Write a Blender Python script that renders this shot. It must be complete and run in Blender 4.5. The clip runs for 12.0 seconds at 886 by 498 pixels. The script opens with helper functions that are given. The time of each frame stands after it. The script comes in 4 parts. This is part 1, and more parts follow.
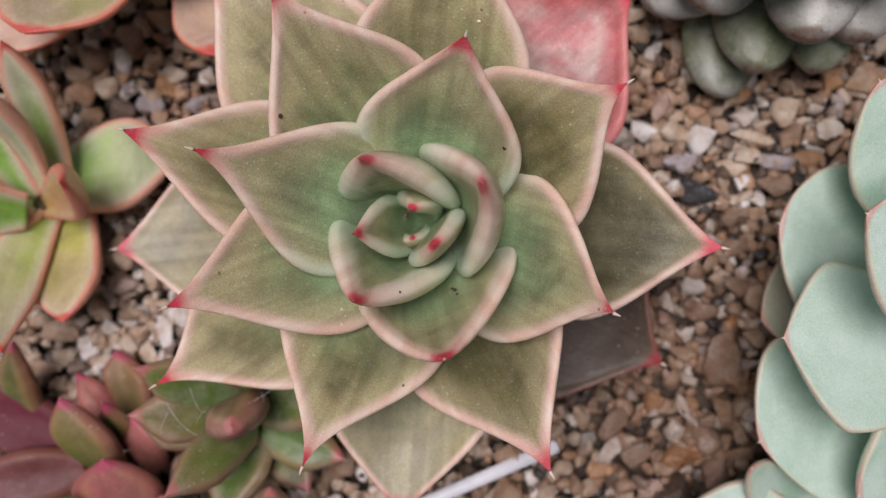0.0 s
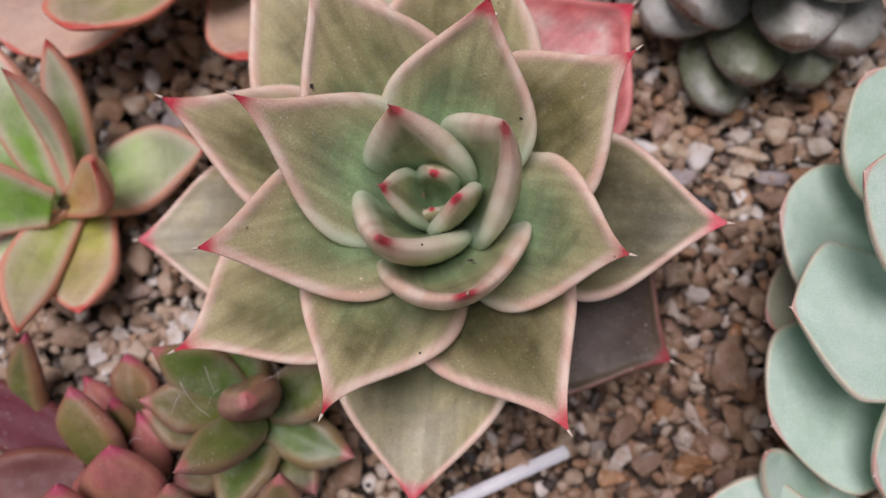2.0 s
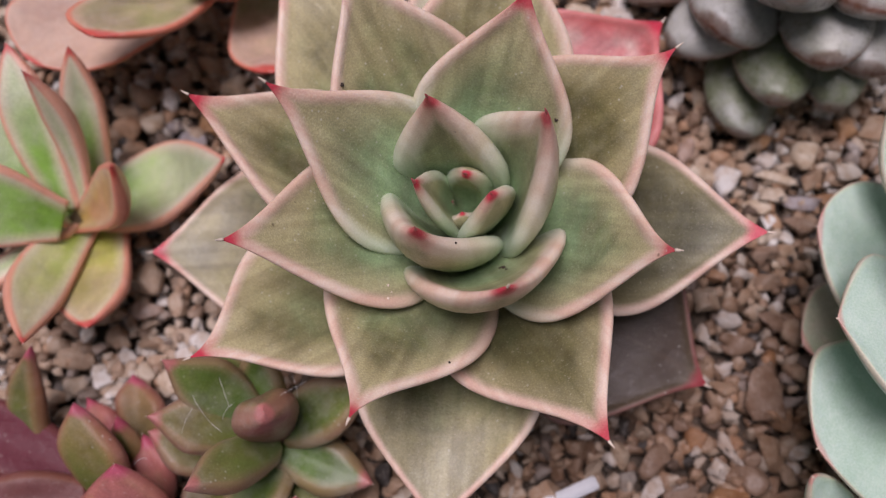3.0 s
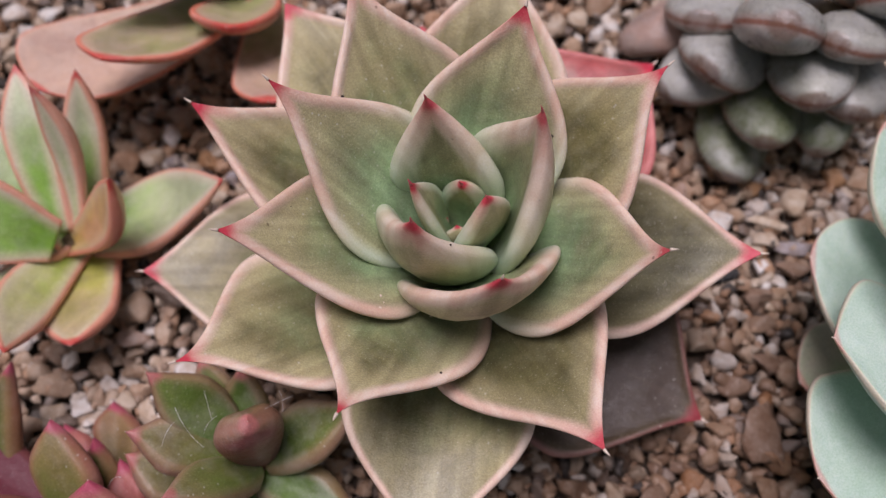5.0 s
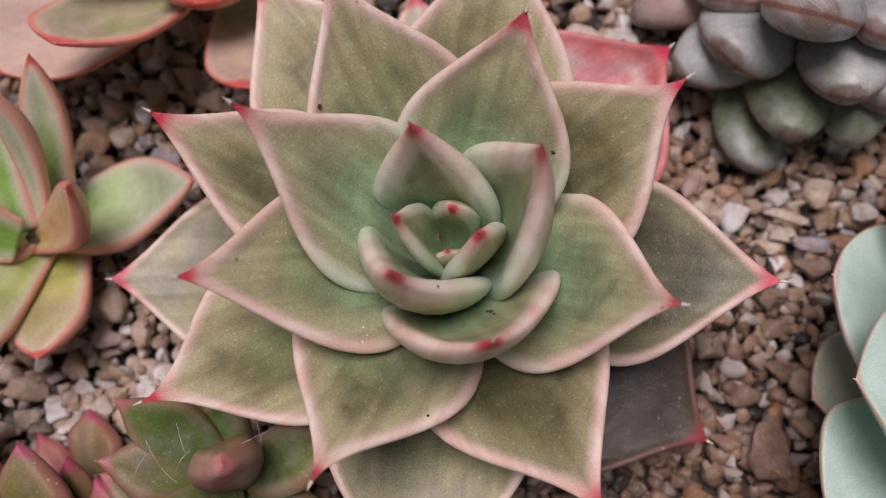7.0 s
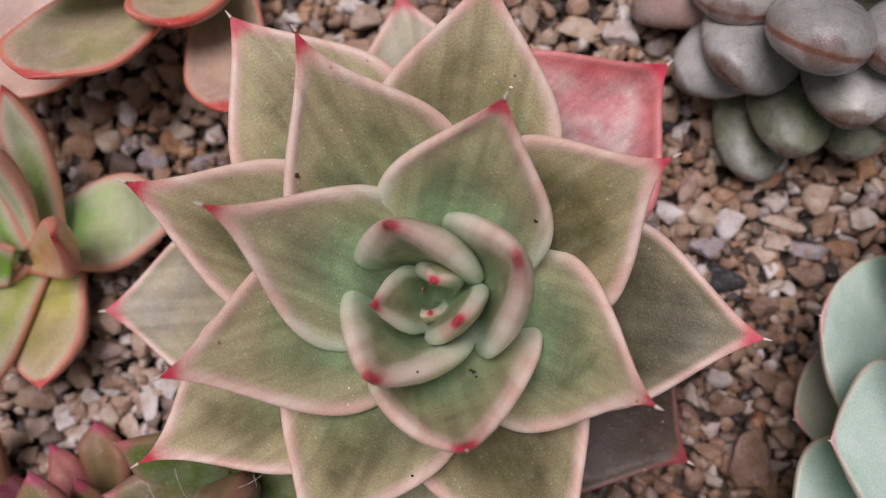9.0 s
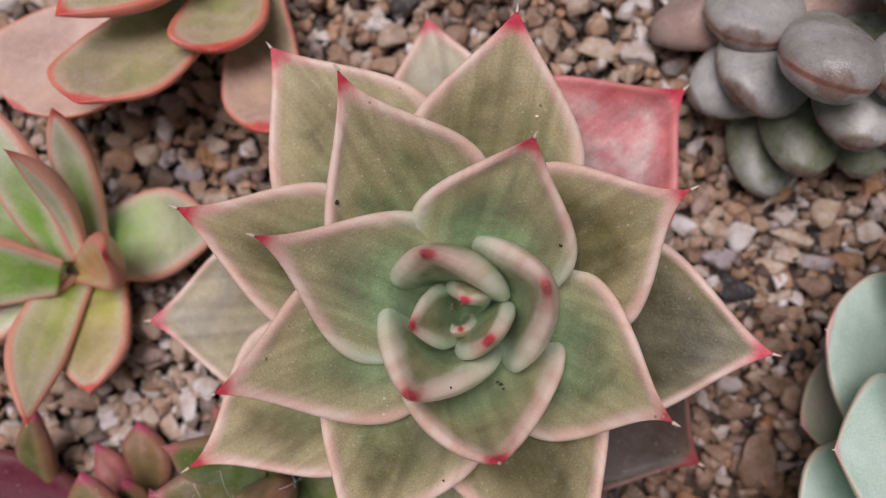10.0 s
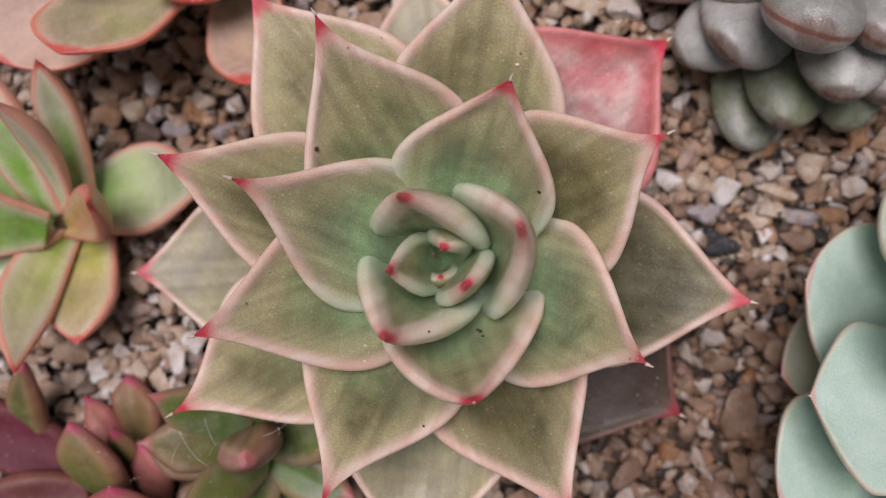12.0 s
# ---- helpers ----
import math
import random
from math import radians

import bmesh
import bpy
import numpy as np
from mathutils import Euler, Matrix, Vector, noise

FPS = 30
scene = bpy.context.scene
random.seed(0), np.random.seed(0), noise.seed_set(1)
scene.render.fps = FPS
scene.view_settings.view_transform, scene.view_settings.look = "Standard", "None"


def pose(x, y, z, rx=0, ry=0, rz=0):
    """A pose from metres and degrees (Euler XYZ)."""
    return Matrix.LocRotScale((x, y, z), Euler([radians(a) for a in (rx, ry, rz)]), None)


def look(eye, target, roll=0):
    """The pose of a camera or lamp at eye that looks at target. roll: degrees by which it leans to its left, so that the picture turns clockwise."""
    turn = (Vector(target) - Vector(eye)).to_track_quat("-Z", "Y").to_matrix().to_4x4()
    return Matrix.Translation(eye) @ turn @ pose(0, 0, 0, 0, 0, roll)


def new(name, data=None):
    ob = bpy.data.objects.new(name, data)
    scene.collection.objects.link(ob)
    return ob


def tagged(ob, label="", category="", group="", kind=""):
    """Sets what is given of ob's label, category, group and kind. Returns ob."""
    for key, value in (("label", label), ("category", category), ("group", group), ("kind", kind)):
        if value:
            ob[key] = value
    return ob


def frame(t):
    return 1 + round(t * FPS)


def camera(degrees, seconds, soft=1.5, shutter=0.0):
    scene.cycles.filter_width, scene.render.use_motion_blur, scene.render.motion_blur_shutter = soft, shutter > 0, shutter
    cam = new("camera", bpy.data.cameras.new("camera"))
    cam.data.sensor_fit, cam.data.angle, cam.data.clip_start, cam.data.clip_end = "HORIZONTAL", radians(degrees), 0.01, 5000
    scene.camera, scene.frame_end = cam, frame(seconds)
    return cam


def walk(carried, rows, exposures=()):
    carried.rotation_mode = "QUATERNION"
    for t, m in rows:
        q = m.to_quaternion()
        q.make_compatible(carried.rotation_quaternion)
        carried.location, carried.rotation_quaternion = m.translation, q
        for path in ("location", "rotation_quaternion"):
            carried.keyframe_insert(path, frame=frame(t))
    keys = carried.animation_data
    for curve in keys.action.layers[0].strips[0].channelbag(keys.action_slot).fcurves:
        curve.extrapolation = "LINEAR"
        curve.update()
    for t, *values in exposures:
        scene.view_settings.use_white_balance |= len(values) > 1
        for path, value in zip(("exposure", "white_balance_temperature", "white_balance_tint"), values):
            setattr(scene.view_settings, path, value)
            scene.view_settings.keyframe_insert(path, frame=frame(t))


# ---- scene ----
cam = camera(56.17, 12.0, soft=1.2)
PATH = [
    (0.0, 0.01589, -0.00632, 0.17164, 0.380, 3.710, 0.499),
    (0.5, 0.01425, -0.01361, 0.16571, 2.094, 3.403, 0.742),
    (1.0, 0.01317, -0.01766, 0.16413, 4.612, 3.102, 0.957),
    (1.5, 0.01137, -0.02612, 0.16786, 7.404, 2.859, 1.072),
    (2.0, 0.01127, -0.03410, 0.17428, 10.065, 2.683, 1.161),
    (2.5, 0.01355, -0.04194, 0.16962, 12.705, 2.430, 1.318),
    (3.0, 0.00517, -0.04433, 0.16697, 15.382, 2.048, 1.723),
    (3.2, 0.00454, -0.04586, 0.16607, 16.125, 1.989, 1.731),
    (4.8, 0.00472, -0.05781, 0.16187, 22.895, 1.100, 2.738),
    (5.0, 0.00505, -0.05914, 0.16143, 23.120, 0.973, 2.849),
    (5.5, 0.00514, -0.05962, 0.16020, 23.482, 0.728, 3.182),
    (6.0, 0.00571, -0.05602, 0.15726, 22.484, 0.662, 3.363),
    (6.5, 0.00601, -0.04685, 0.15756, 19.758, 0.974, 3.349),
    (7.0, 0.00643, -0.03705, 0.15686, 16.184, 1.311, 3.285),
    (7.2, 0.00737, -0.03195, 0.15631, 14.713, 1.637, 3.217),
    (8.8, 0.01040, -0.00702, 0.16177, 6.280, 2.551, 3.068),
    (9.0, 0.01000, -0.00656, 0.16218, 5.905, 2.582, 3.032),
    (9.5, 0.00743, -0.00468, 0.16416, 4.984, 2.748, 3.051),
    (10.0, 0.00629, -0.00111, 0.17089, 4.440, 2.928, 3.181),
    (10.5, 0.00596, -0.00567, 0.16684, 3.841, 2.924, 3.310),
    (11.0, 0.00887, -0.00263, 0.16730, 3.384, 2.982, 3.443),
    (11.5, 0.00804, -0.00603, 0.16859, 3.065, 3.063, 3.380),
    (12.0, 0.01022, -0.00556, 0.17125, 2.888, 3.165, 3.239),
]
# a short-range phone lens: the bed behind the rosette is slightly soft
cam.data.dof.use_dof, cam.data.dof.focus_distance, cam.data.dof.aperture_fstop = True, 0.120, 15.0
# the phone's own exposure and white balance drift a little
LOOKS = [(0.0, 0.03, 6450, 10), (2.5, 0.03, 6380, 14), (3.0, 0.04, 6350, 17), (5.0, 0.08, 6310, 16), (7.0, 0.02, 6310, 16), (9.5, -0.05, 6400, 15), (12.0, -0.01, 6400, 12)]
walk(cam, [(t, pose(x, y, z, rx, ry, rz)) for t, x, y, z, rx, ry, rz in PATH], LOOKS)

# ---- light: a bright overcast day ----
world = bpy.data.worlds.new("overcast_sky")
scene.world = world
world.use_nodes = True
wn, wl = world.node_tree.nodes, world.node_tree.links
sky = wn.new("ShaderNodeTexSky")
sky.sky_type, sky.sun_disc = "NISHITA", False
sky.sun_elevation, sky.sun_rotation = radians(80), radians(-35)
grey = wn.new("ShaderNodeHueSaturation")
grey.inputs["Saturation"].default_value = 0.25
wl.new(sky.outputs["Color"], grey.inputs["Color"])
wl.new(grey.outputs["Color"], wn["Background"].inputs["Color"])
wn["Background"].inputs["Strength"].default_value = 0.048
sun_data = bpy.data.lights.new("sun", "SUN")
sun_data.energy, sun_data.angle, sun_data.color = 3.0, radians(32), (1.0, 0.90, 0.93)
sun = new("sun", sun_data)
sun.matrix_world = look((-0.10, 0.14, 1.0), (0, 0, 0))

MM = 0.001


# ---- materials ----
def material(name):
    m = bpy.data.materials.new(name)
    m.use_nodes = True
    return m, m.node_tree.nodes, m.node_tree.links, m.node_tree.nodes["Principled BSDF"]


def socket(n, l, value, target):
    if isinstance(value, (int, float)):
        target.default_value = value
    elif isinstance(value, tuple):
        target.default_value = (*value, 1) if len(value) == 3 else value
    else:
        l.new(value, target)


def mixed(n, l, fac, a, b, blend="MIX"):
    x = n.new("ShaderNodeMix")
    x.data_type, x.blend_type = "RGBA", blend
    for value, target in ((fac, x.inputs[0]), (a, x.inputs[6]), (b, x.inputs[7])):
        socket(n, l, value, target)
    return x.outputs[2]


def maths(n, l, op, a, b=0.0, clamp=False):
    x = n.new("ShaderNodeMath")
    x.operation, x.use_clamp = op, clamp
    socket(n, l, a, x.inputs[0]), socket(n, l, b, x.inputs[1])
    return x.outputs[0]


def ramped(n, l, value, lo, hi, a=0.0, b=1.0):
    x = n.new("ShaderNodeMapRange")
    x.interpolation_type = "SMOOTHSTEP"
    for k, v in enumerate((value, lo, hi, a, b)):
        socket(n, l, v, x.inputs[k])
    return x.outputs[0]


def noisy(n, l, scale, detail=3.0, rough=0.55, vector=None, distortion=0.0):
    x = n.new("ShaderNodeTexNoise")
    x.inputs["Scale"].default_value, x.inputs["Detail"].default_value = scale, detail
    x.inputs["Roughness"].default_value, x.inputs["Distortion"].default_value = rough, distortion
    if vector is not None:
        l.new(vector, x.inputs["Vector"])
    return x.outputs["Fac"]


def place(n, l, stretch=(1, 1, 1)):
    c, m = n.new("ShaderNodeTexCoord"), n.new("ShaderNodeMapping")
    m.inputs["Scale"].default_value = stretch
    l.new(c.outputs["Object"], m.inputs["Vector"])
    return m.outputs["Vector"]


def attribute(n, name):
    a = n.new("ShaderNodeAttribute")
    a.attribute_name = name
    return a.outputs["Fac"]


def succulent(name, young, old, rim, tip, flushed, rim_mm=1.3, tip_mm=3.0, rough=0.5, bloom=(0.6, 0.62, 0.6), bloom_amount=0.2, back=None, tip_amount=0.95, green_foot=0.5, halo=(0.40, 0.30, 0.16), halo_amount=0.55, pale=None, patch=0.3, bronze_shade=None, streaky=0.26, mottled=None, young_halo=1.0, age_weight=0.68, cream=0.0, spotty=0.0, rim_amount=0.9, specular=0.5):
    """Leaf skin: young green towards the leaf's foot and in young leaves, older tone outwards, a coloured margin and point, powdery bloom."""
    m, n, l, p = material(name)
    along, edge, age, flush, face = (attribute(n, a) for a in ("along", "edge", "age", "flush", "face"))
    v = place(n, l)
    across = attribute(n, "across")
    join = n.new("ShaderNodeCombineXYZ")
    for k, value in enumerate((maths(n, l, "MULTIPLY", across, 0.55), maths(n, l, "MULTIPLY", along, 2.2), maths(n, l, "MULTIPLY", attribute(n, "seed"), 1.0))):
        l.new(value, join.inputs[k])
    streaks = join.outputs[0]
    coarse, fine, grain = noisy(n, l, 130, 3, vector=v), noisy(n, l, 600, 4, vector=v), noisy(n, l, 3400, 2, vector=v)
    blotch = noisy(n, l, 75, 3, 0.6, v, 0.6)
    # age and place along the leaf decide how green it is
    t = maths(n, l, "ADD", maths(n, l, "MULTIPLY", along, green_foot), maths(n, l, "MULTIPLY", age, age_weight))
    t = maths(n, l, "ADD", t, maths(n, l, "MULTIPLY", maths(n, l, "SUBTRACT", coarse, 0.5), 0.7))
    col = mixed(n, l, ramped(n, l, t, 0.25, 0.95), young, old)
    if back:
        col = mixed(n, l, maths(n, l, "MULTIPLY", ramped(n, l, face, 0.5, -0.2), ramped(n, l, maths(n, l, "ADD", age, maths(n, l, "MULTIPLY", along, 0.45)), 0.2, 0.8, 0.0, 0.85)), col, back)
    red = mixed(n, l, ramped(n, l, coarse, 0.42, 0.62), flushed, tuple(0.55 * a + 0.45 * b for a, b in zip(flushed, tip)))
    if mottled:
        # an old flushed leaf: pale mottled middle, deep pink towards its margin
        inward = maths(n, l, "ADD", edge, maths(n, l, "MULTIPLY", maths(n, l, "SUBTRACT", blotch, 0.5), 16.0))
        red = mixed(n, l, ramped(n, l, inward, 1.5, 9.5), mixed(n, l, 0.45, red, tip), mixed(n, l, ramped(n, l, coarse, 0.3, 0.6), mottled, flushed))
    col = mixed(n, l, flush, col, red)
    # broad uneven patches of deeper and paler tissue, with blotchy sheen painted in
    col = mixed(n, l, patch, col, mixed(n, l, ramped(n, l, blotch, 0.3, 0.7), (0.12, 0.12, 0.1), (0.86, 0.86, 0.82)), "OVERLAY")
    # old leaves: their bronze tone, deepened on the rosette by painted-in shade
    if bronze_shade:
        col = mixed(n, l, ramped(n, l, age, 1.05, 1.5), col, mixed(n, l, ramped(n, l, age, 1.34, 1.5), mixed(n, l, ramped(n, l, coarse, 0.4, 0.62), bronze_shade, tuple(1.25 * c for c in bronze_shade)), tuple(a * b for a, b in zip(bronze_shade, (1.2, 0.8, 1.05)))))
    wob = maths(n, l, "ADD", edge, maths(n, l, "MULTIPLY", maths(n, l, "SUBTRACT", fine, 0.5), 0.14 * rim_mm))
    wob = maths(n, l, "ADD", wob, maths(n, l, "MULTIPLY", maths(n, l, "SUBTRACT", coarse, 0.5), 0.55 * rim_mm))
    wide = maths(n, l, "MULTIPLY", ramped(n, l, wob, 5.8 * rim_mm, 1.1 * rim_mm), maths(n, l, "MULTIPLY", maths(n, l, "SUBTRACT", 1.0, maths(n, l, "MULTIPLY", flush, 0.85)), maths(n, l, "MULTIPLY", maths(n, l, "MULTIPLY", ramped(n, l, age, 0.08, 0.4, young_halo, 1.0), ramped(n, l, age, 1.15, 1.45, 1.0, 0.1)), halo_amount)))
    col = mixed(n, l, wide, col, halo)
    if cream:
        # the outer third fades to a creamy tone towards the point
        outer = maths(n, l, "ADD", along, maths(n, l, "MULTIPLY", maths(n, l, "SUBTRACT", blotch, 0.5), 0.7))
        outer = maths(n, l, "MULTIPLY", ramped(n, l, outer, 0.5, 0.95, 0.0, cream), maths(n, l, "MULTIPLY", ramped(n, l, age, 1.0, 1.25, 1.0, 0.0), ramped(n, l, flush, 0.3, 0.7, 1.0, 0.0)))
        col = mixed(n, l, outer, col, halo)
    # the margin is pale by the leaf's foot, coloured further out and reddest by the point
    togo = maths(n, l, "ADD", attribute(n, "togo"), maths(n, l, "MULTIPLY", maths(n, l, "SUBTRACT", fine, 0.5), 0.4 * tip_mm))
    band = mixed(n, l, ramped(n, l, maths(n, l, "ADD", blotch, maths(n, l, "MULTIPLY", maths(n, l, "SUBTRACT", coarse, 0.5), 0.4)), 0.42, 0.62), rim, tuple(0.84 * a + 0.16 * b for a, b in zip(rim, tip)))
    if pale:
        band = mixed(n, l, ramped(n, l, maths(n, l, "ADD", along, maths(n, l, "MULTIPLY", age, 1.1)), 0.66, 1.05), pale, rim)
    band = mixed(n, l, maths(n, l, "MULTIPLY", flush, 0.6), band, tip)
    if bronze_shade:
        dulled = ramped(n, l, age, 1.3, 1.5, 0.0, 0.95)
        band, tip = mixed(n, l, dulled, band, (0.20, 0.085, 0.075)), mixed(n, l, dulled, tip, (0.24, 0.03, 0.04))
    band = mixed(n, l, ramped(n, l, togo, 2.5 * tip_mm, 0.8 * tip_mm, 0.0, 0.45 * tip_amount), band, tip)
    col = mixed(n, l, maths(n, l, "MULTIPLY", ramped(n, l, wob, 2.1 * rim_mm, 0.6 * rim_mm), rim_amount), col, band)
    col = mixed(n, l, maths(n, l, "MULTIPLY", ramped(n, l, togo, 1.35 * tip_mm, 0.55 * tip_mm), tip_amount), col, tip)
    # powder, soft streaks and a faint grain
    powder = maths(n, l, "MULTIPLY", ramped(n, l, maths(n, l, "ADD", maths(n, l, "MULTIPLY", fine, 0.35), maths(n, l, "MULTIPLY", coarse, 0.65)), 0.42, 0.66), maths(n, l, "MULTIPLY", maths(n, l, "SUBTRACT", 1.0, maths(n, l, "MULTIPLY", flush, 0.75)), maths(n, l, "MULTIPLY", ramped(n, l, age, 1.1, 1.4, 1.0, 0.3), bloom_amount)))
    col = mixed(n, l, powder, col, bloom)
    # pale veil near the point: bloom with sky sheen painted into the colour
    veil = maths(n, l, "MULTIPLY", attribute(n, "haze"), ramped(n, l, maths(n, l, "ADD", along, maths(n, l, "MULTIPLY", maths(n, l, "SUBTRACT", coarse, 0.5), 0.45)), 0.62, 0.95))
    col = mixed(n, l, maths(n, l, "MULTIPLY", veil, ramped(n, l, edge, 0.6, 2.5, 0.15, 0.8)), col, (0.42, 0.42, 0.38))
    inner = ramped(n, l, edge, 0.6 * rim_mm, 2.2 * rim_mm, 0.55, 1.0)
    col = mixed(n, l, maths(n, l, "MULTIPLY", inner, 0.34), col, mixed(n, l, ramped(n, l, grain, 0.28, 0.72), (0.3, 0.3, 0.3), (0.72, 0.72, 0.72)), "OVERLAY")
    streak = ramped(n, l, noisy(n, l, 0.8, 2, 0.5, streaks), 0.32, 0.68)
    col = mixed(n, l, streaky, col, mixed(n, l, streak, (0.32, 0.32, 0.3), (0.66, 0.68, 0.68)), "OVERLAY")
    col = mixed(n, l, maths(n, l, "MULTIPLY", ramped(n, l, grain, 0.64, 0.74), maths(n, l, "MULTIPLY", inner, 0.2)), col, (0.62, 0.6, 0.54))
    # pale dots: dust grains, with tiny sparkles painted into the colour too
    dust = n.new("ShaderNodeTexVoronoi")
    dust.inputs["Scale"].default_value = 620
    l.new(v, dust.inputs["Vector"])
    col = mixed(n, l, maths(n, l, "MULTIPLY", ramped(n, l, dust.outputs["Distance"], 0.16, 0.06), maths(n, l, "MULTIPLY", ramped(n, l, blotch, 0.42, 0.6), 0.4)), col, (0.66, 0.65, 0.58))
    spots = n.new("ShaderNodeTexVoronoi")
    spots.inputs["Scale"].default_value = 210
    l.new(v, spots.inputs["Vector"])
    col = mixed(n, l, maths(n, l, "MULTIPLY", ramped(n, l, spots.outputs["Distance"], 0.075, 0.03), maths(n, l, "MULTIPLY", ramped(n, l, coarse, 0.5, 0.6), spotty)), col, (0.07, 0.035, 0.02))
    l.new(col, p.inputs["Base Color"])
    l.new(ramped(n, l, fine, 0.2, 0.8, rough - 0.09, rough + 0.12), p.inputs["Roughness"])
    p.inputs["Specular IOR Level"].default_value = specular
    p.inputs["Subsurface Weight"].default_value = 0.07
    p.inputs["Subsurface Radius"].default_value = (0.9, 0.8, 0.4)
    p.inputs["Subsurface Scale"].default_value = 0.002
    bump = n.new("ShaderNodeBump")
    bump.inputs["Strength"].default_value, bump.inputs["Distance"].default_value = 0.32, 0.0003
    height = maths(n, l, "ADD", maths(n, l, "MULTIPLY", grain, 0.9), maths(n, l, "MULTIPLY", fine, 1.0))
    l.new(height, bump.inputs["Height"])
    l.new(bump.outputs["Normal"], p.inputs["Normal"])
    return m


def plain(name, colour, rough=0.5, scale=400, spread=0.25, bump=0.2, depth=0.0003):
    m, n, l, p = material(name)
    v = place(n, l)
    a, b = noisy(n, l, scale, 4, vector=v), noisy(n, l, scale * 0.12, 3, vector=v)
    f = maths(n, l, "ADD", maths(n, l, "MULTIPLY", a, 0.5), maths(n, l, "MULTIPLY", b, 0.5))
    dark, light = tuple(c * (1 - spread) for c in colour), tuple(min(1, c * (1 + spread)) for c in colour)
    l.new(mixed(n, l, ramped(n, l, f, 0.35, 0.65), dark, light), p.inputs["Base Color"])
    p.inputs["Roughness"].default_value = rough
    x = n.new("ShaderNodeBump")
    x.inputs["Strength"].default_value, x.inputs["Distance"].default_value = bump, depth
    l.new(a, x.inputs["Height"]), l.new(x.outputs["Normal"], p.inputs["Normal"])
    return m


STONES = ((0.00, (0.045, 0.038, 0.034)), (0.04, (0.15, 0.11, 0.085)), (0.14, (0.27, 0.18, 0.12)), (0.27, (0.38, 0.26, 0.175)), (0.42, (0.43, 0.32, 0.23)),
          (0.58, (0.50, 0.41, 0.32)), (0.70, (0.36, 0.31, 0.28)), (0.76, (0.46, 0.29, 0.18)), (0.84, (0.58, 0.52, 0.45)), (0.92, (0.72, 0.69, 0.65)))


def gravel(name, islands, tint=None):
    m, n, l, p = material(name)
    if islands:
        rnd = n.new("ShaderNodeNewGeometry").outputs["Random Per Island"]
    else:
        rnd = n.new("ShaderNodeObjectInfo").outputs["Random"]
    r = n.new("ShaderNodeValToRGB")
    r.color_ramp.interpolation = "CONSTANT"
    e = r.color_ramp.elements
    e[0].position, e[0].color = 0, (*STONES[0][1], 1)
    e[1].position, e[1].color = STONES[1][0], (*STONES[1][1], 1)
    for pos, c in STONES[2:]:
        e.new(pos).color = (*c, 1)
    l.new(rnd, r.inputs["Fac"])
    base = r.outputs["Color"]
    if tint:
        base = mixed(n, l, maths(n, l, "MULTIPLY", rnd, 0.35), tint, tuple(0.7 * c for c in tint))
    g = n.new("ShaderNodeNewGeometry").outputs["Position"]
    a, b, c = noisy(n, l, 330, 4, 0.6, g), noisy(n, l, 1500, 3, 0.6, g), noisy(n, l, 110, 2, 0.5, g)
    col = mixed(n, l, ramped(n, l, a, 0.38, 0.66), base, mixed(n, l, 1.0, base, (0.76, 0.66, 0.57), "MULTIPLY"))
    col = mixed(n, l, maths(n, l, "MULTIPLY", ramped(n, l, b, 0.55, 0.72), 0.4), col, (0.55, 0.5, 0.45))
    col = mixed(n, l, maths(n, l, "MULTIPLY", ramped(n, l, b, 0.42, 0.3), 0.5), col, (0.08, 0.055, 0.04))
    col = mixed(n, l, maths(n, l, "MULTIPLY", ramped(n, l, c, 0.55, 0.7), 0.28), col, (0.31, 0.19, 0.12))
    # rosette's shade painted in as one darker patch, plus one paler patch, both uneven-edged
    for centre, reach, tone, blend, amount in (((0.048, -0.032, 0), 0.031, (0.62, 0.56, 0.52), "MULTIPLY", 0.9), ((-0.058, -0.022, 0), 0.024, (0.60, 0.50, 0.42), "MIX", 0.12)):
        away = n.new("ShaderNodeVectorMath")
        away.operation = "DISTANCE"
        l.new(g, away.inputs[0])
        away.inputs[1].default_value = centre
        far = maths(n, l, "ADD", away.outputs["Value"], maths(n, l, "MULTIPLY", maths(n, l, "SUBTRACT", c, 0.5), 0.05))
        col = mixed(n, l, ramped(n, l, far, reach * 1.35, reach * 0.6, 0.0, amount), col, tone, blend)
    l.new(col, p.inputs["Base Color"])
    l.new(ramped(n, l, a, 0.3, 0.7, 0.45, 0.75), p.inputs["Roughness"])
    x = n.new("ShaderNodeBump")
    x.inputs["Strength"].default_value, x.inputs["Distance"].default_value = 0.6, 0.0006
    l.new(maths(n, l, "ADD", a, maths(n, l, "MULTIPLY", b, 0.5)), x.inputs["Height"]), l.new(x.outputs["Normal"], p.inputs["Normal"])
    return m


SKIN = succulent("echeveria_skin", (0.235, 0.345, 0.19), (0.168, 0.146, 0.060), (0.80, 0.57, 0.485), (0.54, 0.03, 0.065), (0.42, 0.14, 0.145), rim_mm=1.5, tip_mm=3.1, rough=0.40, specular=0.3, bloom=(0.50, 0.51, 0.38), bloom_amount=0.13, back=(0.70, 0.55, 0.42), green_foot=0.72, halo=(0.475, 0.41, 0.235), halo_amount=0.68, pale=(0.62, 0.74, 0.56), bronze_shade=(0.048, 0.046, 0.024), streaky=0.42, patch=0.45, mottled=(0.50, 0.35, 0.32), rim_amount=0.80, young_halo=0.2, age_weight=0.42, cream=0.5, spotty=0.6)
